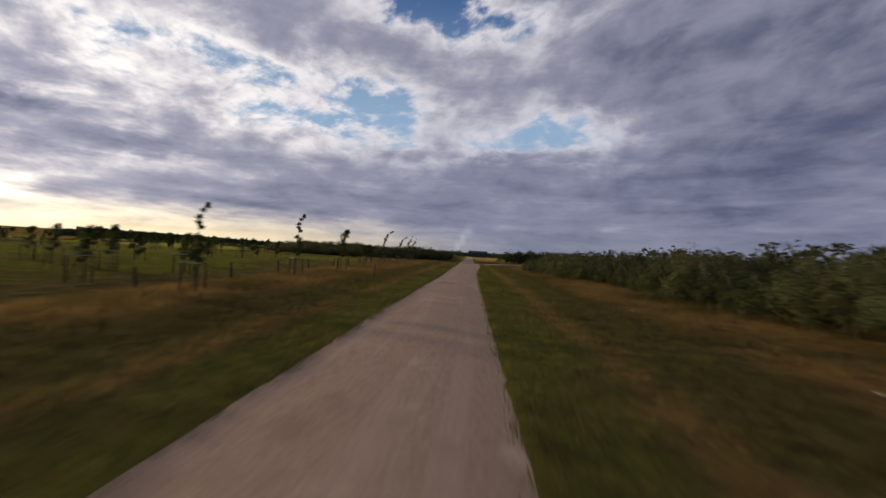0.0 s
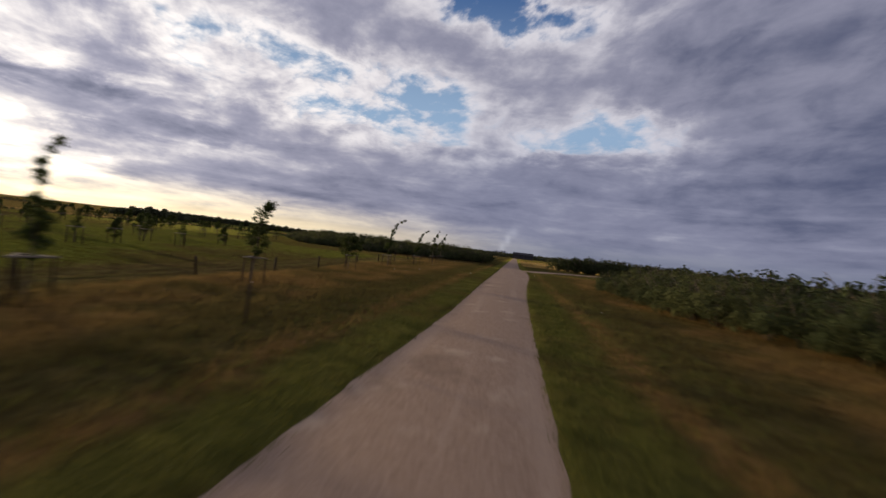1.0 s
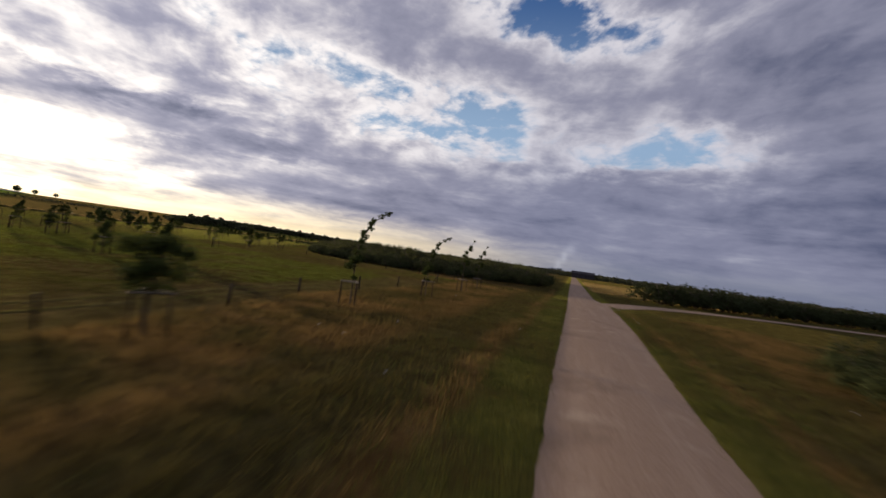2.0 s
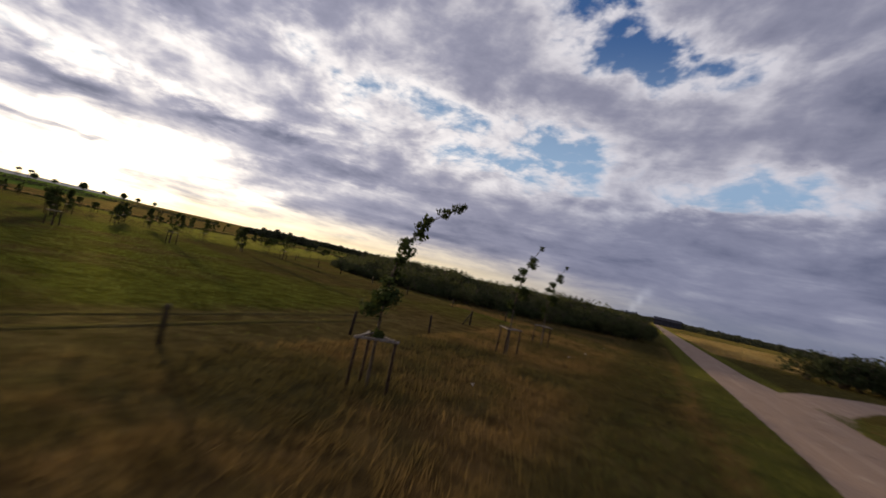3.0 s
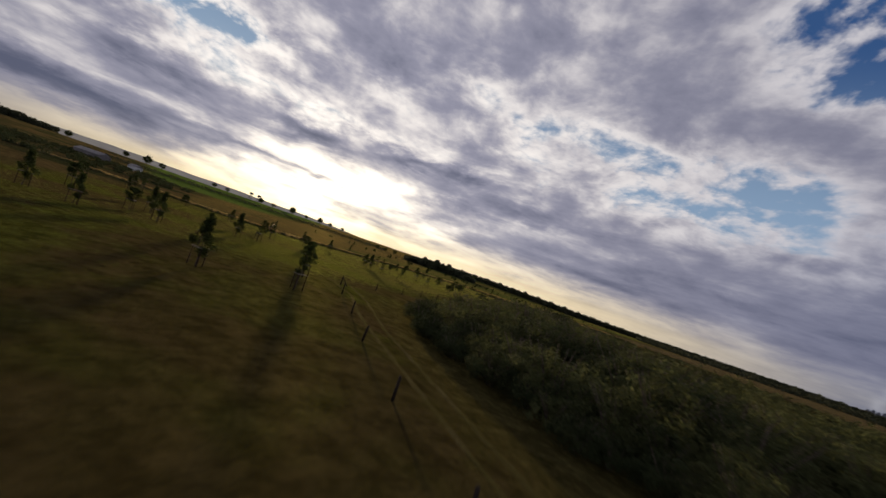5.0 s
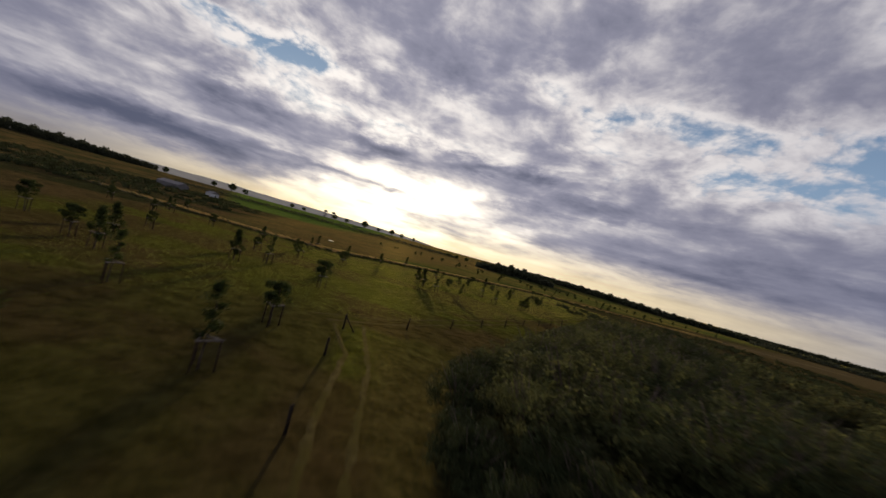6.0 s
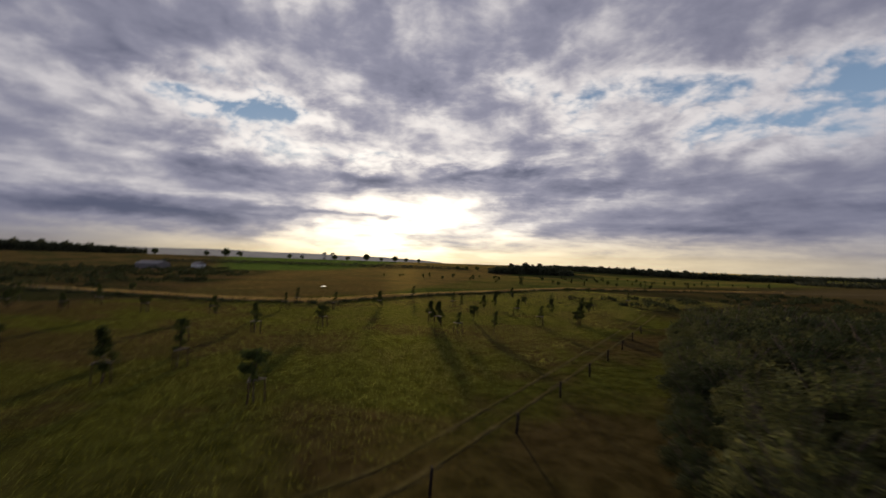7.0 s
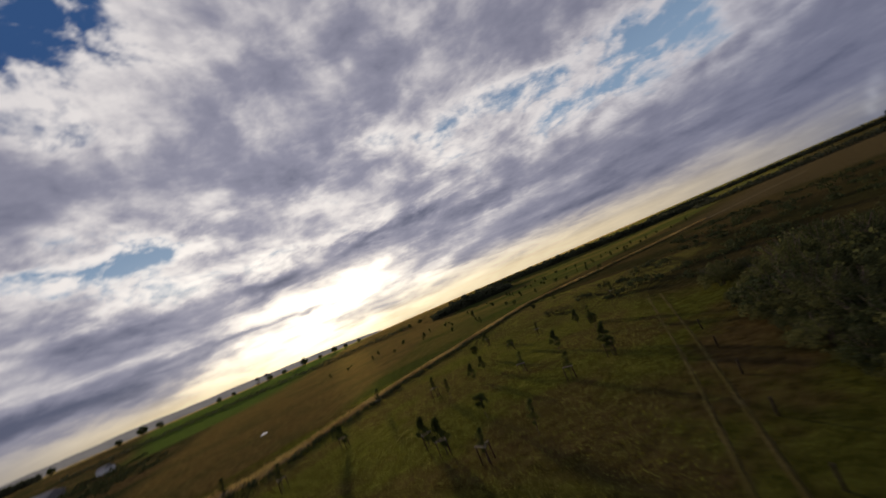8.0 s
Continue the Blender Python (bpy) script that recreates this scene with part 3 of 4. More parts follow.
build_ground()
tagged(ribbon("road", [(0, -60), (0, 0), (0, 320), (0, 640)], 2.42, M_GRAVEL, 0.06, 0.5, 0.03, 1, (([-8, 18, 35, 50, 60, 70, 77, 84, 95, 105, 125], [0.91, 0.88, 0.86, 0.92, 1.02, 1.20, 1.34, 1.44, 1.52, 1.6, 0.9]), ([-8, 0, 6, 12, 24, 38, 60, 84, 95, 140], [1.0, 1.02, 1.06, 1.0, 0.97, 0.85, 0.93, 0.88, 0.86, 0.94]))), "straight pale gravel farm track between grass verges", "road", kind="structure")


def build_fork():
    """The side track that leaves to the north-east."""
    ob = ribbon("road_fork", [(0.2, 100), (3.5, 112), (8.5, 122), (15, 130), (24, 138.5), (40, 149), (80, 171), (150, 208)], 2.6, M_GRAVEL, 0.07, 0.8, 0.08, 5)
    tagged(ob, "pale gravel side track forking off beside the hedge", "road", kind="structure")


build_fork()
tagged(ribbon("field_track", [(-290, 30), (-216, 97), (-184.6, 128.4), (-167.2, 144.4), (-158.5, 161), (-173.3, 197.3), (-194, 275), (-171, 333), (-159, 380), (-130, 480)], 1.6, M_TRACK, 0.06, 2.0, 0.3, 3),
       "tan strip of dry grass along a field track", "track", kind="structure")


for rut in ([(-16.4, -4), (-17.2, 15), (-18.4, 35), (-19.6, 52), (-21.2, 70), (-22.0, 86), (-22.0, 96)], [(-17.9, -4), (-18.7, 15), (-19.9, 35), (-21.1, 52), (-22.7, 70), (-23.5, 86), (-23.5, 95)],
            [(-22, 119.5), (-35, 121.6), (-56, 129.2), (-61, 131.2), (-70, 135.6), (-77.5, 137.2)], [(-22, 121), (-35, 123.2), (-56, 130.8), (-67.6, 136.3), (-78, 140)],
            [(-78.8, 137), (-80.4, 144.4), (-87.3, 158.7), (-93.9, 172), (-100.5, 185.2), (-118, 219)], [(-80.5, 136), (-82.2, 144), (-89.1, 158.3), (-95.7, 171.6), (-102.3, 184.8), (-120, 218.5)]):
    tagged(ribbon("wheel_rut", rut, 0.28 if rut[0][1] < 0 else 0.19, M_RUT, 0.02, 0.7, 0.06, 40 + int(rut[0][1])), "worn pale wheel rut through the grass beside the fence", "track", kind="structure")


# ---------------------------------------------------------------- fence posts
def build_post(height=1.2, radius=0.075):
    bm = bmesh.new()
    tube(bm, [(0, 0, -0.3), (0, 0, height - 0.05), (0.005, 0, height)], [radius, radius * 0.95, radius * 0.7], 8)
    return bm


def make_post():
    base = new("fence_post")
    tagged(base, "dark round wooden fence post in the grass", "post", "fence posts of the plantation")
    child("shaft", from_bm("shaft", build_post(1.12), M_POST, True), base)
    return base


FENCE_A = [(-14.3, -6), (-14.6, 2), (-15, 9.7), (-15.8, 19.5), (-16.2, 28), (-17.2, 37.9), (-16.8, 45.6), (-17.1, 53.6), (-17.8, 62),
           (-19.6, 70.3), (-19.5, 78.9), (-19.4, 87.4), (-18.7, 93.9), (-21.1, 116.5)]
FENCE_B = [(-21.8, 121.7), (-27.8, 117.3), (-35.2, 119.4), (-42.8, 122.3), (-51.6, 126), (-59.6, 129.7), (-69.3, 134),
           (-79.3, 144.9), (-82.6, 152.1), (-86.2, 159.1), (-89.3, 165.7), (-92.7, 172.3), (-96, 178.9), (-99.4, 185.5), (-102.8, 192.2)]
CORNERS = [(-20.2, 104.0, 250), (-76.2, 137.5, 60)]
post_rng = random.Random(4)
post = make_post()
for i, (px, py) in enumerate(FENCE_A + FENCE_B):
    m = pose(px, py, 0, post_rng.uniform(-4, 4), post_rng.uniform(-4, 4), post_rng.uniform(0, 360))
    if i == 0:
        post.matrix_basis = m
    else:
        copy_thing(post, m)


def make_corner_post(px, py, turn):
    base = new("corner_post")
    tagged(base, "dark wooden corner post with a slanting brace", "post", "corner posts of the fence")
    base.matrix_basis = pose(px, py, 0, 0, 0, turn)
    child("shaft", from_bm("shaft", build_post(1.22, 0.075), M_POST, True), base)
    bm = bmesh.new()
    tube(bm, [(0.95, 0, -0.1), (0.06, 0, 1.0)], [0.055, 0.05], 8)
    child("brace", from_bm("brace", bm, M_POST, True), base)


for px, py, turn in CORNERS:
    make_corner_post(px, py, turn)


# ---------------------------------------------------------------- young trees with their stakes
def young_tree_parts(seed, height, bend, clumps, leaf):
    """A thin bent stem with twigs that end in clumps of leaves; a clump is (height share, reach, radius, leaves)."""
    rng = np.random.default_rng(seed)
    steps = 14
    spine = []
    for i in range(steps + 1):
        f = i / steps
        spine.append((bend * f ** 4.5 + 0.06 * math.sin(5 * f + seed), 0.05 * math.sin(7 * f + seed * 2), height * f - bend * 0.25 * f ** 6 - 0.15))
    bm = bmesh.new()
    tube(bm, spine, [0.05 * (1 - 0.85 * i / steps) + 0.008 for i in range(steps + 1)], 6)
    leaves, facing = [], []
    for f, reach, radius, count in clumps:
        count = int(count * 1.35)
        f = min(0.995, max(0.12, f + rng.normal(0, 0.012)))
        j = min(int(f * steps), steps - 1)
        p = Vector(spine[j]).lerp(Vector(spine[j + 1]), f * steps - j)
        a = rng.uniform(0, 2 * math.pi)
        tip = p + Vector((math.cos(a) * reach, math.sin(a) * reach, reach * 0.45))
        root = p - Vector((0, 0, reach * 0.3))
        if reach > 0.05:
            tube(bm, [root, root.lerp(tip, 0.5) + Vector((0, 0, 0.03)), tip], [0.016, 0.012, 0.005], 4)
        d = rng.normal(size=(count, 3))
        d /= np.linalg.norm(d, axis=1)[:, None]
        leaves.append(np.array(tip) + d * (radius * rng.uniform(0.1, 1.0, count) ** 0.5 * rng.uniform(0.7, 1.2, count))[:, None] * (1.0, 1.0, 0.75))
        facing.append(d)
    return from_bm("trunk", bm, M_BARK, True), quads_of("crown", leaf_quads(np.concatenate(leaves), leaf, rng, np.concatenate(facing)), M_LEAF)


def crown_shape(seed, count, low, high, wide, round_head, radius, leaves):
    """Clumps filling a cone, or a round head, between two shares of the height."""
    rng = np.random.default_rng(seed)
    out = []
    for k in range(count):
        g = (k + rng.uniform(0, 1)) / count
        limit = math.sqrt(max(0.05, 1 - (2 * g - 0.9) ** 2)) if round_head else min(1.0, g * 4 + 0.35) * (1.05 - g)
        out.append((low + (high - low) * g, wide * limit * rng.uniform(0.25, 1.0), radius * rng.uniform(0.7, 1.25), int(leaves * rng.uniform(0.6, 1.3))))
    return out


def make_tree(seed, label, **shape):
    base = new("young_tree")
    tagged(base, label, "tree", "young trees of the plantation")
    trunk, crown = young_tree_parts(seed, **shape)
    child("trunk", trunk, base)
    child("crown", crown, base)
    return base


def make_stakes():
    base = new("tree_stakes")
    tagged(base, "three weathered wooden stakes with cross rails round a young tree", "tree stakes", "stakes round the young trees")
    feet = [(0.62 * math.cos(a), 0.62 * math.sin(a)) for a in (0.5, 2.6, 4.7)]
    for fx, fy in feet:
        bm = bmesh.new()
        tube(bm, [(fx * 1.06, fy * 1.06, -0.3), (fx, fy, 1.45), (fx, fy, 1.5)], [0.046, 0.043, 0.034], 8)
        child("stake", from_bm("stake", bm, M_STAKE, True), base)
    for (ax, ay), (bx, by) in zip(feet, feet[1:] + feet[:1]):
        bm = bmesh.new()
        turn = math.atan2(by - ay, bx - ax)
        m = Matrix.Translation(((ax + bx) / 2, (ay + by) / 2, 1.46)) @ Matrix.Rotation(turn, 4, "Z") @ Matrix.Diagonal((math.hypot(bx - ax, by - ay) + 0.2, 0.10, 0.06, 1))
        bmesh.ops.create_cube(bm, size=1.0, matrix=m)
        bmesh.ops.bevel(bm, geom=bm.edges[:], offset=0.008, segments=1, affect="EDGES")
        child("rail", from_bm("rail", bm, M_RAIL_LIT), base, "weathered top rail, paled for the light it catches")
    return base


TREES = [
    make_tree(1, "slender wind-bent young tree with a dark lower clump", height=6.8, bend=1.9, leaf=0.15,
              clumps=[(0.27, 0.06, 0.2, 60), (0.36, 0.35, 0.42, 150), (0.39, 0.4, 0.42, 150), (0.42, 0.25, 0.45, 160), (0.45, 0.35, 0.3, 90), (0.52, 0.12, 0.26, 60), (0.57, 0.25, 0.2, 40), (0.62, 0.1, 0.27, 70),
                      (0.66, 0.3, 0.26, 60), (0.71, 0.1, 0.28, 70), (0.76, 0.2, 0.22, 50), (0.81, 0.08, 0.24, 55), (0.86, 0.1, 0.2, 45), (0.91, 0.04, 0.19, 40), (0.955, 0.0, 0.16, 32), (0.99, 0.0, 0.13, 24)]),
    make_tree(2, "tall thin young tree with ragged clumps of leaves", height=6.9, bend=0.9, leaf=0.15,
              clumps=[(0.34, 0.15, 0.2, 40), (0.44, 0.2, 0.34, 100), (0.49, 0.45, 0.33, 90), (0.54, 0.5, 0.3, 80), (0.57, 0.15, 0.36, 110), (0.62, 0.4, 0.26, 60), (0.66, 0.1, 0.24, 50),
                      (0.75, 0.15, 0.32, 90), (0.80, 0.22, 0.3, 80), (0.85, 0.1, 0.26, 60), (0.97, 0.0, 0.14, 26)]),
    make_tree(3, "bushy young tree with a broad ragged crown", height=4.3, bend=0.35, leaf=0.16, clumps=crown_shape(3, 28, 0.22, 0.97, 1.15, False, 0.42, 70)),
    make_tree(4, "small round-headed young tree on a clear stem", height=3.6, bend=0.25, leaf=0.16, clumps=crown_shape(4, 26, 0.44, 0.95, 1.15, True, 0.44, 70)),
    make_tree(6, "upright young tree with a dense dark crown low on its stem", height=6.8, bend=0.8, leaf=0.15,
              clumps=[(0.25, 0.05, 0.18, 40), (0.33, 0.3, 0.4, 130), (0.37, 0.4, 0.42, 140), (0.41, 0.3, 0.42, 140), (0.45, 0.35, 0.36, 110), (0.5, 0.2, 0.34, 90), (0.56, 0.28, 0.3, 70), (0.62, 0.12, 0.32, 80),
                      (0.68, 0.22, 0.26, 60), (0.74, 0.1, 0.28, 66), (0.81, 0.16, 0.24, 54), (0.88, 0.06, 0.24, 54), (0.95, 0.02, 0.2, 40), (0.99, 0.0, 0.12, 22)]),
    make_tree(5, "thin young tree with a few loose leaf clumps", height=4.6, bend=0.6, leaf=0.15, clumps=crown_shape(8, 15, 0.36, 0.99, 0.85, False, 0.36, 60)),
]
STAKES = make_stakes()
used = set()
tree_rng = random.Random(9)


def plant(px, py, kind, size=1.0, turn=None, staked=True):
    m = pose(px, py, 0, 0, 0, tree_rng.uniform(-25, 25) if turn is None else turn) @ Matrix.Scale(size, 4)
    if kind in used:
        ob = copy_thing(TREES[kind], m)
        ob.scale = (size,) * 3
    else:
        used.add(kind)
        TREES[kind].matrix_basis = m
    if staked:
        s = pose(px, py, 0, 0, 0, tree_rng.uniform(0, 120))
        if "s" in used:
            copy_thing(STAKES, s)
        else:
            used.add("s")
            STAKES.matrix_basis = s


for px, py, kind, size in [(-13, -4, 1, 0.8), (-12.2, 9.9, 4, 0.70), (-14.1, 26.7, 4, 0.84), (-13.4, 37.6, 5, 1.08), (-14.8, 55.3, 3, 0.95), (-15.3, 69.6, 0, 1.0),
                           (-14.3, 81.5, 0, 0.90), (-14.2, 94.5, 1, 0.95), (-14.2, 103.0, 1, 0.92)]:
    plant(px, py, kind, size, 25)
FIELD_WEST = [(-151.2, 120.8, 2), (-102.4, 131.8, 2), (-105.6, 136.3, 3), (-139.8, 140.7, 2), (-93.8, 140.4, 3), (-120.6, 144, 2), (-181.5, 127, 3), (-159.3, 124.2, 2),
              (-122.5, 152.6, 3), (-152.5, 155.8, 2), (-145.1, 152.2, 2), (-141.3, 159.9, 2), (-143.9, 169.7, 2), (-157.5, 183.8, 2), (-123, 169.4, 2), (-118.4, 168.1, 2)]
FIELD_NORTH = [(-111.5, 167, 2), (-119.8, 175.3, 3), (-136, 189, 2), (-138.3, 193.6, 2), (-124.8, 188.3, 2), (-113.6, 183.3, 3), (-124.3, 196.2, 2), (-111.5, 188.9, 3),
               (-130.4, 211.6, 2), (-125.7, 208.7, 3), (-132.4, 229.8, 3), (-168.3, 289.2, 2), (-161.8, 112.5, 3), (-117.7, 136.5, 3)]
FIELD_CLUSTER = [(-109.1, 171, 3), (-140.7, 184.6, 2), (-149.5, 203, 3), (-135, 182.9, 3), (-158, 214.8, 2), (-140, 203.4, 3), (-138.5, 210, 2), (-166.9, 245.7, 3), (-114.1, 192.6, 2),
                 (-165.8, 255, 2), (-122.3, 204.1, 3), (-166.4, 123.2, 2), (-146.1, 131.6, 3), (-127.8, 145, 2), (-168.5, 111.8, 3), (-156.6, 113.1, 2), (-177.6, 307, 3)]
FIELD_EAST = [(-117.7, 122.2, 3), (-92.5, 119.4, 2), (-80, 121.9, 2), (-74.6, 131.6, 3), (-65.4, 127, 3), (-60.7, 104.3, 2), (-87.2, 111.2, 2), (-66.3, 118.9, 2),
              (-92.6, 106.9, 2), (-96.9, 116.8, 3), (-101.4, 119.6, 2), (-104.7, 101, 2), (-38.4, 75.8, 2), (-60.4, 92.4, 2), (-77.7, 99, 3), (-75, 88, 2)]
FIELD_MIDDLE = [(-50 - 13.5 * (k % 6) + 3 * (k // 6) + 5 * math.sin(k * 2.3), 44 + 13 * (k // 6) + 2.5 * (k % 6) + 5 * math.sin(k * 3.7), 2 + k % 2) for k in range(30) if k % 5 not in (1, 3) and k not in (18, 19, 24, 25)]
FIELD_SOUTH = [(-19.4, 11.3, 2), (-25.7, 20.3, 2), (-36.5, 36.4, 2), (-38.6, 26.2, 3), (-31.4, 21.4, 3), (-20.5, 21, 2), (-37.6, 60.3, 3), (-38.4, 52.5, 2),
               (-37, 47.4, 2), (-42.7, 60.5, 2), (-53, 70, 2), (-54, 53, 2), (-61, 80, 3), (-72.9, 70, 2), (-52, 33, 2)]
for px, py, kind in FIELD_WEST + FIELD_EAST + FIELD_SOUTH + FIELD_MIDDLE:
    small = 0.74 if py < 100 else 0.80 if px < -115 else 0.94
    plant(px, py, 5 if tree_rng.random() < (0.55 if py < 100 else 0.22) else kind, small * tree_rng.uniform(0.85, 1.1))
for px, py, kind in FIELD_NORTH + FIELD_CLUSTER:
    plant(px, py, 5 if tree_rng.random() < 0.2 else kind, tree_rng.uniform(0.60, 0.80), None, tree_rng.random() < 0.35)
for row in range(7):
    for k in range(11):
        if tree_rng.random() < 0.8:
            plant(-205 - 17 * row + 2.5 * k + tree_rng.uniform(-2, 2), 262 + 16 * k - 4 * row + tree_rng.uniform(-2, 2), 2 + (row + k) % 2, tree_rng.uniform(0.55, 0.85), None, False)


# ---------------------------------------------------------------- bushes and thickets
def bush_leaves(rng, width, height, clumps, per, leaf, at=(0.0, 0.0)):
    """Leaves of an uneven bush: many overlapping clumps with gaps between, each leaf lying across its clump's skin."""
    out, facing = [], []
    for _ in range(clumps):
        a, r = rng.uniform(0, 2 * math.pi), math.sqrt(rng.uniform()) * width * 0.5
        top = height * (1 - 0.48 * (2 * r / width) ** 2) * rng.uniform(0.76, 1.0)
        c = np.array([math.cos(a) * r, math.sin(a) * r, rng.uniform(0.12, 1.0) ** 0.7 * top])
        size = rng.uniform(0.22, 0.5) * min(1.5, max(1.0, width / 4.6))
        d = rng.normal(size=(per, 3))
        d /= np.linalg.norm(d, axis=1)[:, None]
        out.append(c + d * (size * rng.uniform(0.35, 1.0, per) ** 0.5)[:, None] * (1, 1, 0.8))
        rise = (c - (0, 0, 0.35 * height)) / (0.5 * width, 0.5 * width, 0.65 * height)
        facing.append(d * 0.7 + rise * 0.9)
        # now and then a shoot above the outline
        if rng.uniform() < 0.015:
            k = int(per * 0.25)
            out.append(c + np.stack([rng.normal(0, 0.07, k), rng.normal(0, 0.07, k), rng.uniform(0.05, 0.28, k)], 1))
            facing.append(rng.normal(size=(k, 3)))
    p = np.concatenate(out)
    p[:, 2] = np.maximum(p[:, 2], 0.06)
    return leaf_quads(p + (at[0], at[1], 0.0), leaf, rng, np.concatenate(facing))


def make_bush(seed, width, height, label, mat, clumps=116, per=48, leaf=0.118):
    rng = np.random.default_rng(seed)
    base = new("bush")
    tagged(base, label, "bush", "bushes along the track and fence")
    bm = bmesh.new()
    for k in range(9):
        a, r = rng.uniform(0, 6.28), rng.uniform(0.2, 0.42) * width
        tube(bm, [(0.12 * math.cos(a), 0.12 * math.sin(a), -0.2), (r * 0.5 * math.cos(a), r * 0.5 * math.sin(a), height * 0.45),
                  (r * math.cos(a), r * math.sin(a), height * 0.85)], [0.05, 0.035, 0.012], 5)
    child("trunk", from_bm("trunk", bm, M_BARK, True), base)
    child("foliage", quads_of("foliage", bush_leaves(rng, width, height, clumps, per, leaf), mat), base)
    return base


BUSHES = [make_bush(11, 4.6, 3.2, "dense grey-green willow bush with a ragged top", M_WILLOW),
          make_bush(12, 4.2, 2.8, "rounded dark green bush in rough grass", M_HEDGE),
          make_bush(13, 5.0, 3.6, "tall grey-green bush with loose shoots", M_WILLOW),
          make_bush(14, 3.8, 2.3, "low dark bush at the edge of a thicket", M_HEDGE),
          make_bush(15, 4.8, 3.3, "broad dark bush in the depth of a hedge", M_HEDGE, 60, 16, 0.27),
          make_bush(16, 4.4, 3.0, "dark green hedge bush with a rounded top", M_HEDGE, 60, 16, 0.27),
          make_bush(17, 4.4, 3.0, "dark olive hedge bush with fine dense leaves", M_HEDGE, 150, 90, 0.078),
          make_bush(18, 4.9, 3.3, "rounded olive-green hedge bush of fine leaves", M_WILLOW, 150, 90, 0.078)]
bush_rng = random.Random(21)
bushes_used = set()


def set_bush(px, py, size=1.0, kind=None):
    kind = bush_rng.randrange(4) if kind is None else kind
    m = pose(px, py, 0, 0, 0, bush_rng.uniform(0, 360))
    if kind in bushes_used:
        ob = copy_thing(BUSHES[kind], m)
        ob.scale = (size,) * 3
    else:
        bushes_used.add(kind)
        BUSHES[kind].matrix_basis = m @ Matrix.Scale(size, 4)


def line_points(line, step):
    out = []
    for (x0, y0), (x1, y1) in zip(line, line[1:]):
        d = math.hypot(x1 - x0, y1 - y0)
        k = max(1, round(d / step))
        out += [(x0 + (x1 - x0) * i / k, y0 + (y1 - y0) * i / k) for i in range(k)]
    return out


# the hedge beside the track, two to three bushes deep
for row, (off, step, big) in enumerate([(0, 2.6, 1.0), (3.0, 2.9, 1.2), (6.0, 3.2, 1.3), (9.2, 3.6, 1.35)]):
    for px, py in line_points([(23, -14), (17.5, 8), (16, 20), (17, 36), (14.6, 46), (13.2, 60), (12.8, 76)], step):
        set_bush(px + off + bush_rng.uniform(-0.8, 0.8), py + bush_rng.uniform(-0.8, 0.8), big * bush_rng.uniform(0.78, 1.2) * (1.04 if py < 30 else 1.0), bush_rng.choice((6, 6, 7) if py < 40 else (1, 3, 1, 0, 2)) if row == 0 else bush_rng.choice((6, 6, 7) if py < 40 else (1, 3, 1, 0, 2)) if row == 1 else bush_rng.choice((4, 5)))
# the dark hedge beyond the fork
for off, step in ((0, 3.0), (4, 3.4)):
    for px, py in line_points([(17, 149.5), (25, 153), (36, 163), (52, 175), (80, 192), (110, 208)], step):
        set_bush(px - 0.6 * off + bush_rng.uniform(-0.8, 0.8), py + 0.8 * off + bush_rng.uniform(-0.8, 0.8), bush_rng.uniform(1.45, 1.85), bush_rng.choice((4, 5)))
# the outer bushes of the thicket west of the track
RIM = [(-11, 142), (-18, 135), (-26, 131), (-34, 129.8), (-43, 131.3), (-53, 135), (-60, 138), (-66, 142.5), (-72.5, 152), (-78, 161.5), (-84.5, 171.5), (-90.5, 181), (-96, 191), (-102, 203)]
for px, py in line_points(RIM, 2.5):
    set_bush(px + bush_rng.uniform(-0.7, 0.7), py + bush_rng.uniform(-0.7, 0.7), bush_rng.uniform(0.55, 0.95), bush_rng.choice((1, 3, 1, 3, 0)))
for px, py in line_points(RIM, 3.0):
    set_bush(px + 1.9 + bush_rng.uniform(-0.7, 0.7), py + 2.7 + bush_rng.uniform(-0.7, 0.7), bush_rng.uniform(0.85, 1.25), bush_rng.choice((0, 2, 1)))
# taller shrubs that stand out of the thicket
for k in range(64):
    f = (k + bush_rng.uniform(0, 0.8)) / 64 * (len(RIM) - 1.01)
    (x0, y0), (x1, y1) = RIM[int(f)], RIM[int(f) + 1]
    deep = bush_rng.uniform(6, 24)
    set_bush(min(-9.0, x0 + (x1 - x0) * (f % 1) + 0.5 * deep), y0 + (y1 - y0) * (f % 1) + 0.85 * deep, bush_rng.uniform(1.1, 1.5) * (0.78 if f < 1.2 else 1.14 if f < 8.5 else 1.0), bush_rng.choice((0, 2)))
# dense dark crowns along the top of the thicket
for k in range(30):
    f = (k + bush_rng.uniform(0, 0.9)) / 30 * (len(RIM) - 1.01)
    (x0, y0), (x1, y1) = RIM[int(f)], RIM[int(f) + 1]
    deep = bush_rng.uniform(9, 20)
    set_bush(min(-9.0, x0 + (x1 - x0) * (f % 1) + 0.5 * deep), y0 + (y1 - y0) * (f % 1) + 0.85 * deep, bush_rng.uniform(1.35, 1.55 if f < 4 else 2.1), 1)
# tall dark bushes that stand clear of the rest
for px, py, size in ((-96.5, 193.5, 1.25), (-94.2, 196.0, 1.35), (-98.4, 197.2, 1.1), (-87.0, 201.6, 1.5), (-84.2, 203.6, 1.6), (-81.0, 202.0, 1.45)):
    set_bush(px, py, size, 5)
for px, py in ((-106, 212), (-103, 215), (-108, 216)):
    set_bush(px, py, 1.15)


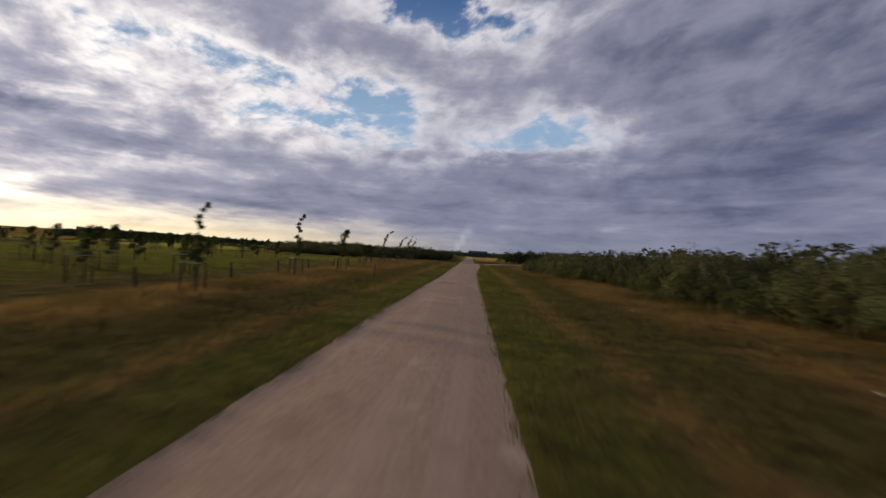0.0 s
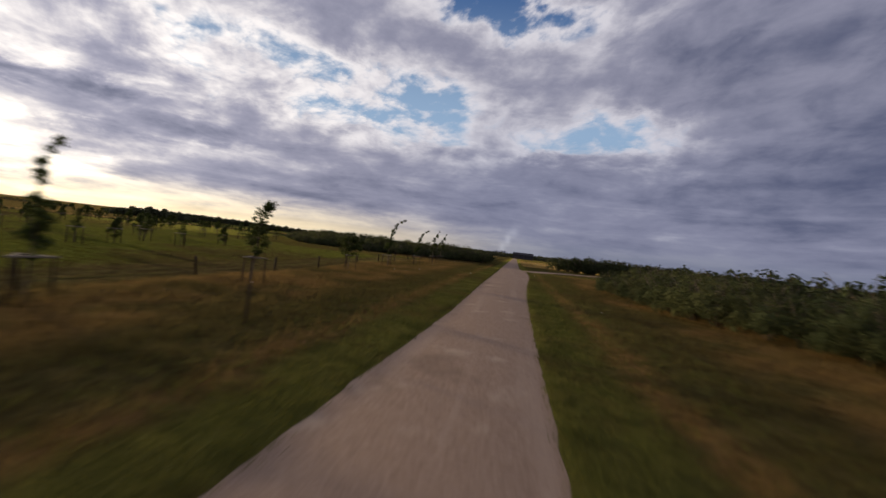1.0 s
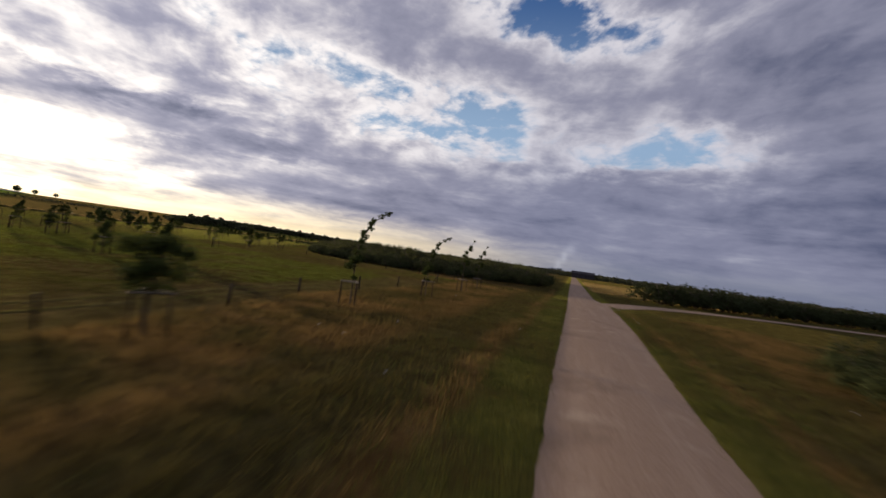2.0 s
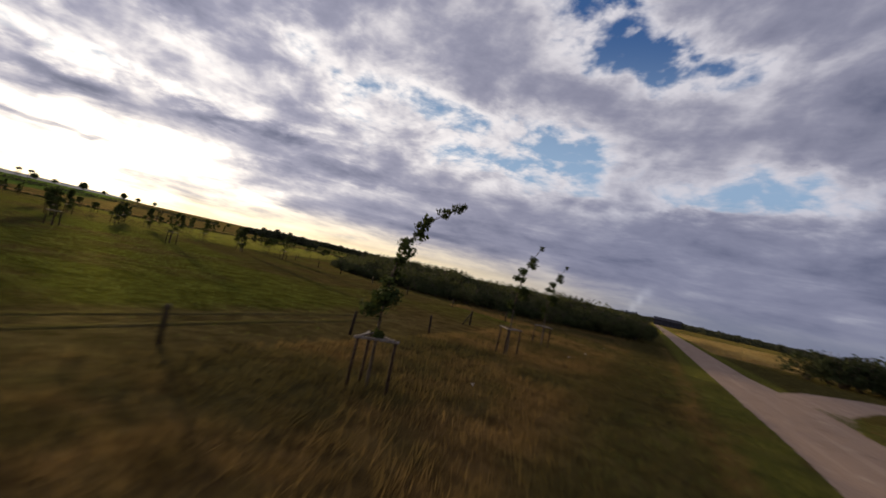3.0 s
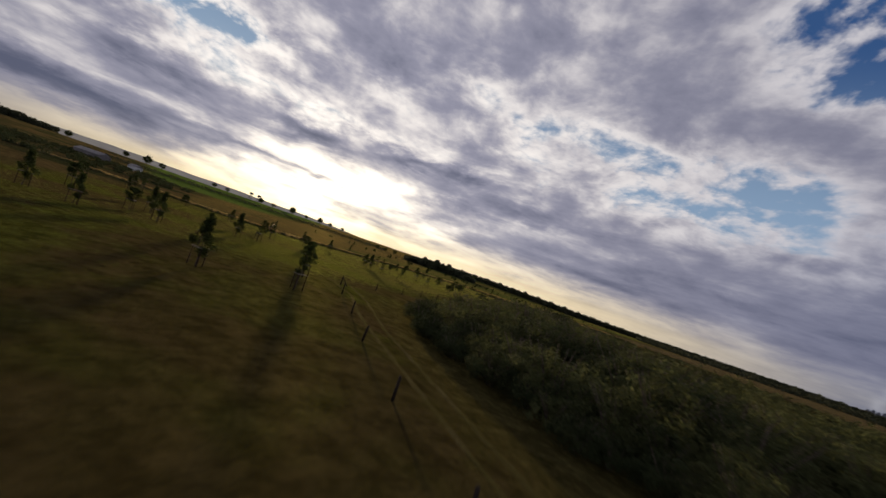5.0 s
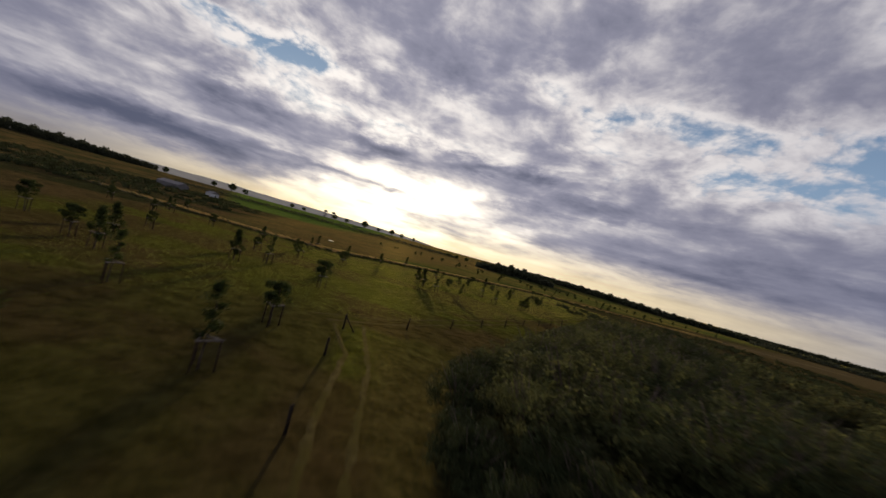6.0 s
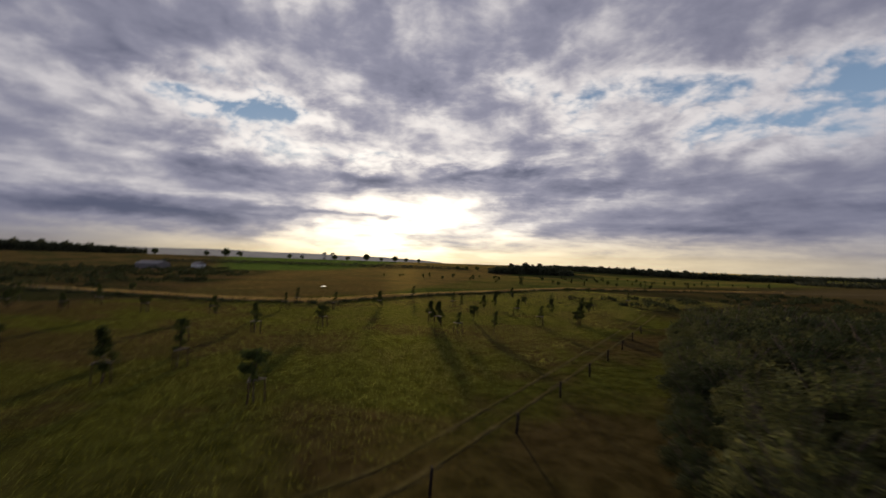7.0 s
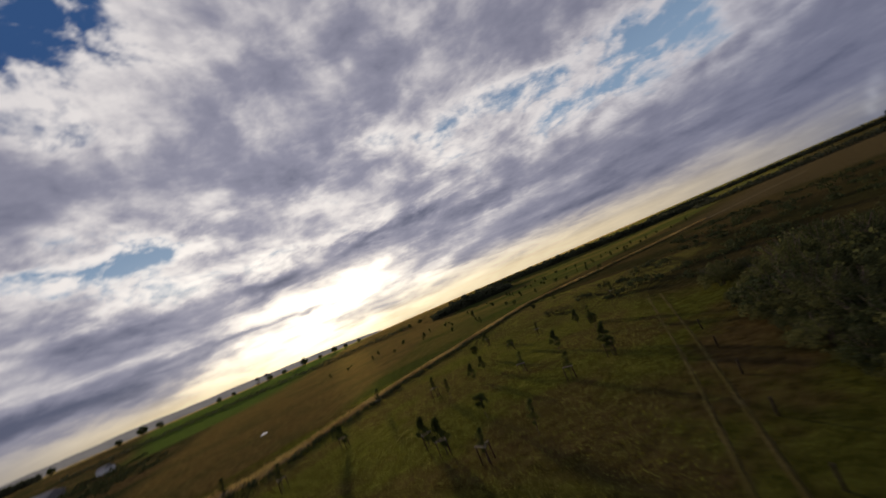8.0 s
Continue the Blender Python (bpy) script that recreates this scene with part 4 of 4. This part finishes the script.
def inside(px, py, poly):
    hit = False
    for (x0, y0), (x1, y1) in zip(poly, poly[1:] + poly[:1]):
        if (y0 > py) != (y1 > py) and px < (x1 - x0) * (py - y0) / (y1 - y0) + x0:
            hit = not hit
    return hit


def build_thicket():
    """The inner mass of the thicket, too many bushes to count."""
    rng = np.random.default_rng(31)
    poly = [(-13, 148), (-21, 140), (-28, 136.5), (-36, 135.5), (-45, 137.5), (-55, 141.5), (-62, 145), (-68, 148), (-73, 158), (-79, 169), (-85, 180), (-91, 193), (-99, 209),
            (-96, 222), (-70, 226), (-12, 222)]
    parts = []
    for _ in range(1050):
        px, py = rng.uniform(-102, -12), rng.uniform(135, 226)
        if inside(px, py, poly):
            far = py > 200
            lump = 0.42 + 0.42 * math.sin(px * 0.42 + 1.3 * math.sin(py * 0.21)) * math.sin(py * 0.37 + 0.9 * math.sin(px * 0.17))
            tall = (1.5 + 3.3 * lump + 1.0 * rng.uniform(0, 1.0)) * (1.12 if px > -58 else 0.92)
            parts.append(bush_leaves(rng, rng.uniform(3.4, 5.2), tall, 26 if far else 40, 9 if far else 14, 0.46 if far else 0.31, (px, py)))
    ob = new("thicket", quads_of("thicket", np.concatenate(parts), M_WILLOW))
    tagged(ob, "broad thicket of dark green scrub behind the fence", "thicket", kind="stuff")


build_thicket()


# ---------------------------------------------------------------- grass
def blades(rng, px, py, height, width, lean, simple=False):
    """Narrow bent blades at the given places, each a tapering strip of two pieces."""
    n = len(px)
    a = rng.uniform(0, 2 * math.pi, n)
    h = height * rng.uniform(0.55, 1.25, n)
    side = np.stack([np.cos(a), np.sin(a), np.zeros(n)], 1) * (width * rng.uniform(0.6, 1.4, n))[:, None]
    b = rng.uniform(0, 2 * math.pi, n)
    bend = np.stack([np.cos(b) + 0.5, np.sin(b) + 0.2, np.zeros(n)], 1) * (lean * h * rng.uniform(0.1, 1.0, n))[:, None]
    root = np.stack([px, py, np.full(n, -0.02)], 1)
    up = np.stack([np.zeros(n), np.zeros(n), h], 1)
    mid = root + bend * 0.3 + up * 0.6
    tip = root + bend + up * 0.95
    if simple:
        return np.stack([root - side, root + side, tip], 1)
    return np.stack([root - side * 0.6, root + side * 0.6, mid + side * 0.5, tip, mid - side * 0.5], 1)


def tufts(rng, count, x0, x1, y0, y1, per, radius):
    cx, cy = rng.uniform(x0, x1, count), rng.uniform(y0, y1, count)
    px = np.repeat(cx, per) + rng.normal(0, radius, count * per)
    py = np.repeat(cy, per) + rng.normal(0, radius, count * per)
    return px, py


def fence_x(y):
    return np.interp(y, [0, 30, 54, 70, 100, 116, 120], [-14.6, -16.4, -17.1, -19.6, -18.6, -20.2, -30.0])


def grass_object(name, pieces, mat, label):
    ob = new(name, quads_of(name, np.concatenate(pieces), mat))
    tagged(ob, label, "grass", kind="stuff")


def build_grass():
    rng = np.random.default_rng(77)
    tall, short = [], []
    # tawny rough grass between track and fence, and before the hedge
    for count, x0, x1, y0, y1 in ((20000, -20, -4.3, -14, 105), (5200, -30, -4.3, 103, 140), (12500, 3.6, 19, -14, 104)):
        px, py = tufts(rng, count, x0, x1, y0, y1, 11, 0.16)
        keep = (px > fence_x(py) + 0.4) & (np.abs(px) > 3.6) & ~((px > 0) & (py > 66) & (px < 2.4 + 2.28 * np.interp(py, [66, 78, 104, 125], [0.4, 0.8, 0.5, 0.0]))) & ~((px > 0) & (py > 98) & (np.abs((px - 8.5) * 0.78 - (py - 122) * 0.62) < 3.2))
        patchy = 0.5 + 0.5 * np.sin(px * 0.55 + 1.7 * np.sin(py * 0.19)) * np.sin(py * 0.27 + 1.1 * np.sin(px * 0.33))
        keep &= rng.uniform(size=len(px)) < np.clip((np.abs(px) - 3.2) / 5.0, 0.05, 1.0) * (0.35 + 0.65 * patchy)
        tall.append(blades(rng, px[keep], py[keep], 0.34, 0.011, 0.7, True))
    # green verges
    for hand in (-1, 1):
        px, py = tufts(rng, 9000, 0, 1, -14, 110, 9, 0.0)
        px = np.repeat(rng.uniform(0, 1, 9000) ** 1.8, 9) * 6.0 + rng.normal(0, 0.14, len(px))
        py = py + rng.normal(0, 0.14, len(py))
        px = hand * (px + 2.42 + (0.0 + 2.42 * np.interp(py, [35, 50, 60, 70, 77, 84, 95, 105, 125], [-0.1, -0.04, 0.04, 0.22, 0.36, 0.46, 0.50, 0.50, 0.0]) if hand > 0 else 0.0))
        short.append(blades(rng, px, py, 0.17, 0.012, 0.7, True))
    # the mown field
    turf = []
    px, py = tufts(rng, 66000, -112, -14, -8, 150, 6, 0.5)
    bank = py + 0.4 * px
    keep = (px < np.where(py < 105, fence_x(py), -20) - 0.2) & (bank < 106.5) & (px > -80 - rng.uniform(0, 32, len(px)))
    keep &= rng.uniform(size=len(px)) < np.clip((95 - bank) / 20, 0.0, 1.0)
    keep &= (rng.uniform(size=len(px)) < 0.22) | (px < fence_x(py) - 4.6 - rng.uniform(0, 1.6, len(px)))
    turf.append(blades(rng, px[keep], py[keep], 0.12, 0.011, 0.8, True))
    # the far part of the field, in blades coloured brighter as if sunlit
    px, py = tufts(rng, 145000, -186, -76, 96, 272, 5, 0.6)
    keep = (px < np.interp(py, [96, 137.5, 145, 192, 225], [-78, -78, -81, -105, -122]) - rng.uniform(0, 5, len(px))) & (px > np.interp(py, [96, 128, 144, 161, 197, 270], [-215, -183, -166, -157, -172, -190]))
    keep &= py + 0.34 * px > 60 + rng.uniform(0, 9, len(px))
    keep &= rng.uniform(size=len(px)) < np.clip((-px - 62) / 34, 0.0, 1.0) * np.clip((py + 0.4 * px - 66) / 40, 0.12, 1.0)
    turf.append(blades(rng, px[keep], py[keep], 0.14, 0.0125, 0.8, True))
    grass_object("mown_grass", turf[:1], M_SHORT, "short mown grass of the plantation field")
    grass_object("lush_grass", turf[1:], M_LUSH_SUNLIT, "lush yellow-green grass between the young trees, colour brightened as if sunlit")
    grass_object("rough_grass", tall, M_TALL, "tall tawny seeding grass beside the track")
    grass_object("short_grass", short, M_VERGE, "short green grass of the verges")


build_grass()


def build_strip():
    """Tall golden grass along the field track."""
    rng = np.random.default_rng(78)
    line = np.array(line_points([(-290, 30), (-216, 97), (-184.6, 128.4), (-167.2, 144.4), (-158.5, 161), (-173.3, 197.3), (-194, 275), (-171, 333), (-159, 380)], 0.5))
    k = rng.integers(0, len(line), 42000)
    d = np.abs(line[k][:, 1] - 165)
    wide = 0.35 + 0.7 * np.abs(np.sin(line[k][:, 1] * 0.11)) + 0.8 * np.exp(-(d / 22) ** 2)
    px = line[k][:, 0] + rng.normal(0, 1, len(k)) * wide
    py = line[k][:, 1] + rng.normal(0, 0.6, len(k))
    keep = rng.uniform(size=len(k)) < np.clip((py - 105) / 50, 0.12, 1.0)
    px, py = px[keep], py[keep]
    # and over the ground beyond the fork
    qx, qy = tufts(rng, 4200, 3.6, 40, 160, 285, 9, 0.3)
    beyond = (qy > 160 + rng.uniform(0, 12, len(qx))) & (qx < 0.30 * (qy - 160) + 16)
    px, py = np.concatenate([px, qx[beyond]]), np.concatenate([py, qy[beyond]])
    grass_object("golden_grass", [blades(rng, px, py, 0.7, 0.04, 0.5)], M_GOLD, "tall golden dry grass along the tracks")


build_strip()


def build_scrub():
    """Low dark scrub: along the near side of the field track, and over the waste ground beyond it."""
    rng = np.random.default_rng(80)
    parts = []
    line = line_points([(-287, 25), (-213, 92.5), (-181.5, 124.5), (-163.5, 141.5), (-154.6, 161), (-169.5, 198), (-190, 275), (-167, 333)], 2.2)
    for cx, cy in line:
        h = rng.uniform(0.3, 0.75)
        parts.append(bush_leaves(rng, rng.uniform(1.6, 3.0), h, 12, 9, 0.3, (cx + rng.normal(0, 0.7), cy + rng.normal(0, 0.7))))
    for _ in range(420):
        cx, cy = rng.uniform(-430, -196), rng.uniform(-60, 170)
        if cy + 0.3 * cx < 70 and cy + 1.1 * cx < -118:
            parts.append(bush_leaves(rng, rng.uniform(3, 8), rng.uniform(0.8, 2.6), 16, 9, 0.6, (cx, cy)))
    for _ in range(260):
        cx, cy = rng.uniform(-150, -12), rng.uniform(226, 345)
        parts.append(bush_leaves(rng, rng.uniform(2, 7), rng.uniform(0.4, 1.5), 12, 9, 0.5, (cx, cy)))
    ob = new("scrub", quads_of("scrub", np.concatenate(parts), M_HEDGE))
    tagged(ob, "low dark scrub along the field track and waste ground", "scrub", kind="stuff")


build_scrub()


def build_flowers():
    """Pale flower heads scattered through the rough grass."""
    rng = np.random.default_rng(79)
    px, py = rng.uniform(-13, 10, 30), rng.uniform(-8, 110, 30)
    keep = (np.abs(px) > 4.2) & (px > -13)
    parts = []
    for cx, cy in zip(px[keep], py[keep]):
        p = np.stack([cx + rng.normal(0, 0.03, 24), cy + rng.normal(0, 0.03, 24), rng.normal(0.40, 0.012, 24)], 1)
        parts.append(leaf_quads(p, 0.022, rng))
    ob = new("wild_flowers", quads_of("wild_flowers", np.concatenate(parts), M_WHITE))
    tagged(ob, "small white flower heads in the rough grass", "flowers", kind="stuff")


build_flowers()


def build_puddle(px, py):
    """Standing water on the waste ground beside the field track."""
    rng = random.Random(12)
    bm = bmesh.new()
    rim = []
    for k in range(28):
        a = 2 * math.pi * k / 28
        r = 1.0 + 0.18 * math.sin(3 * a + 1) + 0.1 * math.sin(5 * a) + rng.uniform(-0.05, 0.05)
        rim.append(bm.verts.new((math.cos(a) * r * 2.6, math.sin(a) * r * 0.9, 0.03)))
    low = [bm.verts.new((v.co.x * 1.04, v.co.y * 1.06, -0.05)) for v in rim]
    bm.faces.new(rim)
    for k in range(28):
        bm.faces.new((rim[k], low[k], low[(k + 1) % 28], rim[(k + 1) % 28]))
    ob = new("puddle", from_bm("puddle", bm, M_WATER))
    ob.matrix_basis = pose(px, py, 0, 0, 0, 165)
    tagged(ob, "small still puddle that mirrors the bright sky", "puddle", kind="structure")


build_puddle(-212, 177.6)


# ---------------------------------------------------------------- small things by the track
def make_marker(px, py):
    base = new("marker_post")
    tagged(base, "thin dark wooden marker post in the verge", "post")
    base.matrix_basis = pose(px, py, 0, 1, 2, 0)
    bm = bmesh.new()
    tube(bm, [(0, 0, -0.3), (0, 0, 1.3), (0, 0, 1.34)], [0.05, 0.045, 0.03], 8)
    child("shaft", from_bm("shaft", bm, M_POST, True), base)


make_marker(-7.4, 28.2)


# ---------------------------------------------------------------- the distance
def on_compass(az, dist):
    return -math.sin(radians(az)) * dist, math.cos(radians(az)) * dist


def far_place(az, dist):
    dx, dy = on_compass(az, dist)
    return CENTRE[0] + dx, CENTRE[1] + dy


def make_round_tree(seed, label):
    rng = np.random.default_rng(seed)
    base = new("avenue_tree")
    tagged(base, label, "tree", "trees along the far avenue")
    bm = bmesh.new()
    tube(bm, [(0, 0, -0.3), (0.1, 0, 2.0), (0, 0.1, 5.5)], [0.3, 0.24, 0.1], 7)
    for k in range(6):
        a = k * 1.05 + rng.uniform(0, 0.5)
        tube(bm, [(0, 0, 2.2 + 0.4 * k), (1.3 * math.cos(a), 1.3 * math.sin(a), 3.6 + 0.4 * k), (2.3 * math.cos(a), 2.3 * math.sin(a), 4.6 + 0.4 * k)], [0.12, 0.08, 0.03], 5)
    child("trunk", from_bm("trunk", bm, M_BARK, True), base)
    d = rng.normal(size=(70, 3))
    d /= np.linalg.norm(d, axis=1)[:, None]
    hubs = d * (3.3 * rng.uniform(0.3, 1.0, 70) ** 0.4)[:, None] * (1.05, 1.05, 0.9) + (0, 0, 3.9)
    p = (hubs[:, None] + rng.normal(0, 0.45, (70, 44, 3))).reshape(-1, 3)
    child("crown", quads_of("crown", leaf_quads(p, 0.5, rng), M_LEAF), base)
    return base


avenue = [make_round_tree(51, "round dark tree along a far avenue"), make_round_tree(52, "broad dark roadside tree far off")]
first = [True, True]
far_rng = random.Random(5)
for i, (az, size) in enumerate([(92.7, 1.0), (87.7, 0.9), (85.7, 1.4), (84.2, 1.0), (78.6, 0.8), (77.1, 0.7), (73.1, 1.0), (71.5, 0.8), (69.1, 1.35), (67.2, 0.7),
                                (65.4, 1.1), (64.0, 0.8), (62.3, 0.7), (57.2, 0.8), (56.0, 0.8), (54.6, 0.9), (53.0, 0.7), (42.8, 1.15)]):
    px, py = far_place(az, 780 if az > 60 else 520)
    size *= 1.0 if az > 60 else 0.6
    m = pose(px, py, float(ground_z(px, py)), 0, 0, far_rng.uniform(0, 360))
    k = i % 2
    if first[k]:
        first[k] = False
        avenue[k].matrix_basis = m @ Matrix.Scale(size * 1.25, 4)
    else:
        ob = copy_thing(avenue[k], m)
        ob.scale = (size * 1.25,) * 3


def build_far_woods(name, a0, a1, dist, lo, hi, depth, seed, count, label, mat, leaf=3.0):
    """A long wood on the horizon: a mass of crowns with an uneven top."""
    rng = np.random.default_rng(seed)
    az = rng.uniform(a0, a1, count)
    d = dist + rng.uniform(0, depth, count)
    f = (az - a0) / (a1 - a0)
    top = lo + (hi - lo) * np.sin(np.pi * np.clip(f, 0.02, 0.98)) ** 0.8 * (0.75 + 0.35 * np.sin(az * 5.1) * np.sin(az * 1.7 + 1))
    x = CENTRE[0] - np.sin(np.radians(az)) * d
    y = CENTRE[1] + np.cos(np.radians(az)) * d
    z = np.maximum(top, lo * 0.6) * rng.uniform(-0.15, 1.0, count).clip(0.0) ** 0.75
    ob = new(name, quads_of(name, leaf_quads(np.stack([x, y, z + ground_z(x, y)], 1), leaf, rng), mat))
    tagged(ob, label, "woods", kind="stuff")


build_far_woods("far_wood", 93.5, 116, 760, 5, 14, 110, 61, 26000, "dark wood along the western skyline", M_WOODS, 2.8)
build_far_woods("far_hill_wood", 42.5, 53.0, 450, 2.5, 10.5, 50, 62, 12000, "low wooded rise on the skyline", M_WOODS, 2.2)
build_far_woods("field_wood", 18, 46, 590, 3.0, 7.5, 50, 66, 30000, "dark belt of trees beyond the plantation", M_WOODS, 2.4)
build_far_woods("far_tree_line", -60, 24, 1000, 4, 8.5, 60, 63, 56000, "long dark line of trees on the horizon", M_WOODS, 3.6)
build_far_woods("near_tree_line", -40, 20, 480, 2.5, 5, 40, 64, 9000, "low scrub and hedgerow across the fields", M_WOODS, 2.2)
build_far_woods("field_hedgerow", 56, 92, 520, 1.0, 3.0, 40, 65, 3000, "broken hedgerow between the far fields", M_WOODS, 1.6)


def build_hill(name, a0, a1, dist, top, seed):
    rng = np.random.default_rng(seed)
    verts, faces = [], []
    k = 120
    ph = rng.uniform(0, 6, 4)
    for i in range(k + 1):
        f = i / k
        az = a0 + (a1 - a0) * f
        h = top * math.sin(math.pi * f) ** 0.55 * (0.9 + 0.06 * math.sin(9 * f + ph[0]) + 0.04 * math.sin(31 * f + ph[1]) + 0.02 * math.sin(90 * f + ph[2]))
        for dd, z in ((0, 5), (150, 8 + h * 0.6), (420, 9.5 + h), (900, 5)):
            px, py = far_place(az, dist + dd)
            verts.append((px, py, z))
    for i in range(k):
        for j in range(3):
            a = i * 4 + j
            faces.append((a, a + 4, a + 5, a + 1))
    tagged(new(name, mesh_of(name, verts, faces, M_HILL_GLOW, True)), "pale hill on the western horizon, haze put in as glow", "hill", kind="structure")


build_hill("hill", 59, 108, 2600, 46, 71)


def make_house(name, px, py, turn, w, d, h, roof_h, wall, roof, label):
    base = new(name)
    tagged(base, label, "building")
    base.matrix_basis = pose(px, py, 0, 0, 0, turn)
    bm = bmesh.new()
    bmesh.ops.create_cube(bm, size=1.0, matrix=Matrix.Translation((0, 0, h / 2)) @ Matrix.Diagonal((w, d, h, 1)))
    child("walls", from_bm("walls", bm, wall), base)
    bm = bmesh.new()
    e = 0.4
    v = [bm.verts.new(p) for p in ((-w / 2 - e, -d / 2 - e, h - 0.1), (w / 2 + e, -d / 2 - e, h - 0.1), (w / 2 + e, d / 2 + e, h - 0.1), (-w / 2 - e, d / 2 + e, h - 0.1),
                                   (-w / 2 - e, 0, h + roof_h), (w / 2 + e, 0, h + roof_h))]
    for f in ((0, 1, 5, 4), (2, 3, 4, 5), (0, 4, 3), (1, 2, 5), (3, 2, 1, 0)):
        bm.faces.new([v[i] for i in f])
    child("roof", from_bm("roof", bm, roof), base)
    return base


make_house("barn", 9.5, 560, 0, 24, 12, 5.5, 2.5, M_BARN, M_BARN, "long dark barn beside the far end of the track")
make_house("farmhouse", -404, 119.5, 40, 20, 9, 3.0, 2.0, M_WALL, M_WALL, "low pale farm building behind hedges")
make_house("shed", -428, 146, 30, 8, 6, 3.0, 1.5, M_WHITE, M_WALL, "small white shed among far fields")


def make_lookout(px, py):
    """A raised stand on legs among the avenue trees."""
    base = new("lookout_tower")
    tagged(base, "small dark lookout stand on tall legs far off", "tower")
    base.matrix_basis = pose(px, py, float(ground_z(px, py)), 0, 0, 15)
    for lx, ly in ((-1.5, -1.5), (1.5, -1.5), (1.5, 1.5), (-1.5, 1.5)):
        bm = bmesh.new()
        tube(bm, [(lx * 1.2, ly * 1.2, -0.2), (lx, ly, 9.0)], [0.3, 0.25], 6)
        child("leg", from_bm("leg", bm, M_POST, True), base)
    bm = bmesh.new()
    bmesh.ops.create_cube(bm, size=1.0, matrix=Matrix.Translation((0, 0, 10.2)) @ Matrix.Diagonal((4.4, 4.4, 2.4, 1)))
    child("cabin", from_bm("cabin", bm, M_BARN), base)
    bm = bmesh.new()
    bmesh.ops.create_cone(bm, cap_ends=True, segments=4, radius1=3.8, radius2=0.3, depth=1.2, matrix=Matrix.Translation((0, 0, 12.0)) @ Matrix.Rotation(radians(45), 4, "Z"))
    child("roof", from_bm("roof", bm, M_BARN), base)


make_lookout(*far_place(74.4, 780))
make_lookout(*far_place(73.4, 790))


def build_town():
    rng = random.Random(3)
    for i in range(6):
        az = 2.9 - i * 0.35
        px, py = on_compass(az, 2600)
        h = rng.uniform(14, 30)
        base = new("tower_block")
        tagged(base, "hazy grey tower block on the far skyline", "building", "tower blocks of the far town")
        base.matrix_basis = pose(px, py, 0)
        bm = bmesh.new()
        bmesh.ops.create_cube(bm, size=1.0, matrix=Matrix.Translation((0, 0, h / 2)) @ Matrix.Diagonal((12, 12, h, 1)))
        bmesh.ops.create_cube(bm, size=1.0, matrix=Matrix.Translation((0, 0, h + 1.5)) @ Matrix.Diagonal((5, 5, 3, 1)))
        child("walls", from_bm("walls", bm, M_TOWN), base)


build_town()
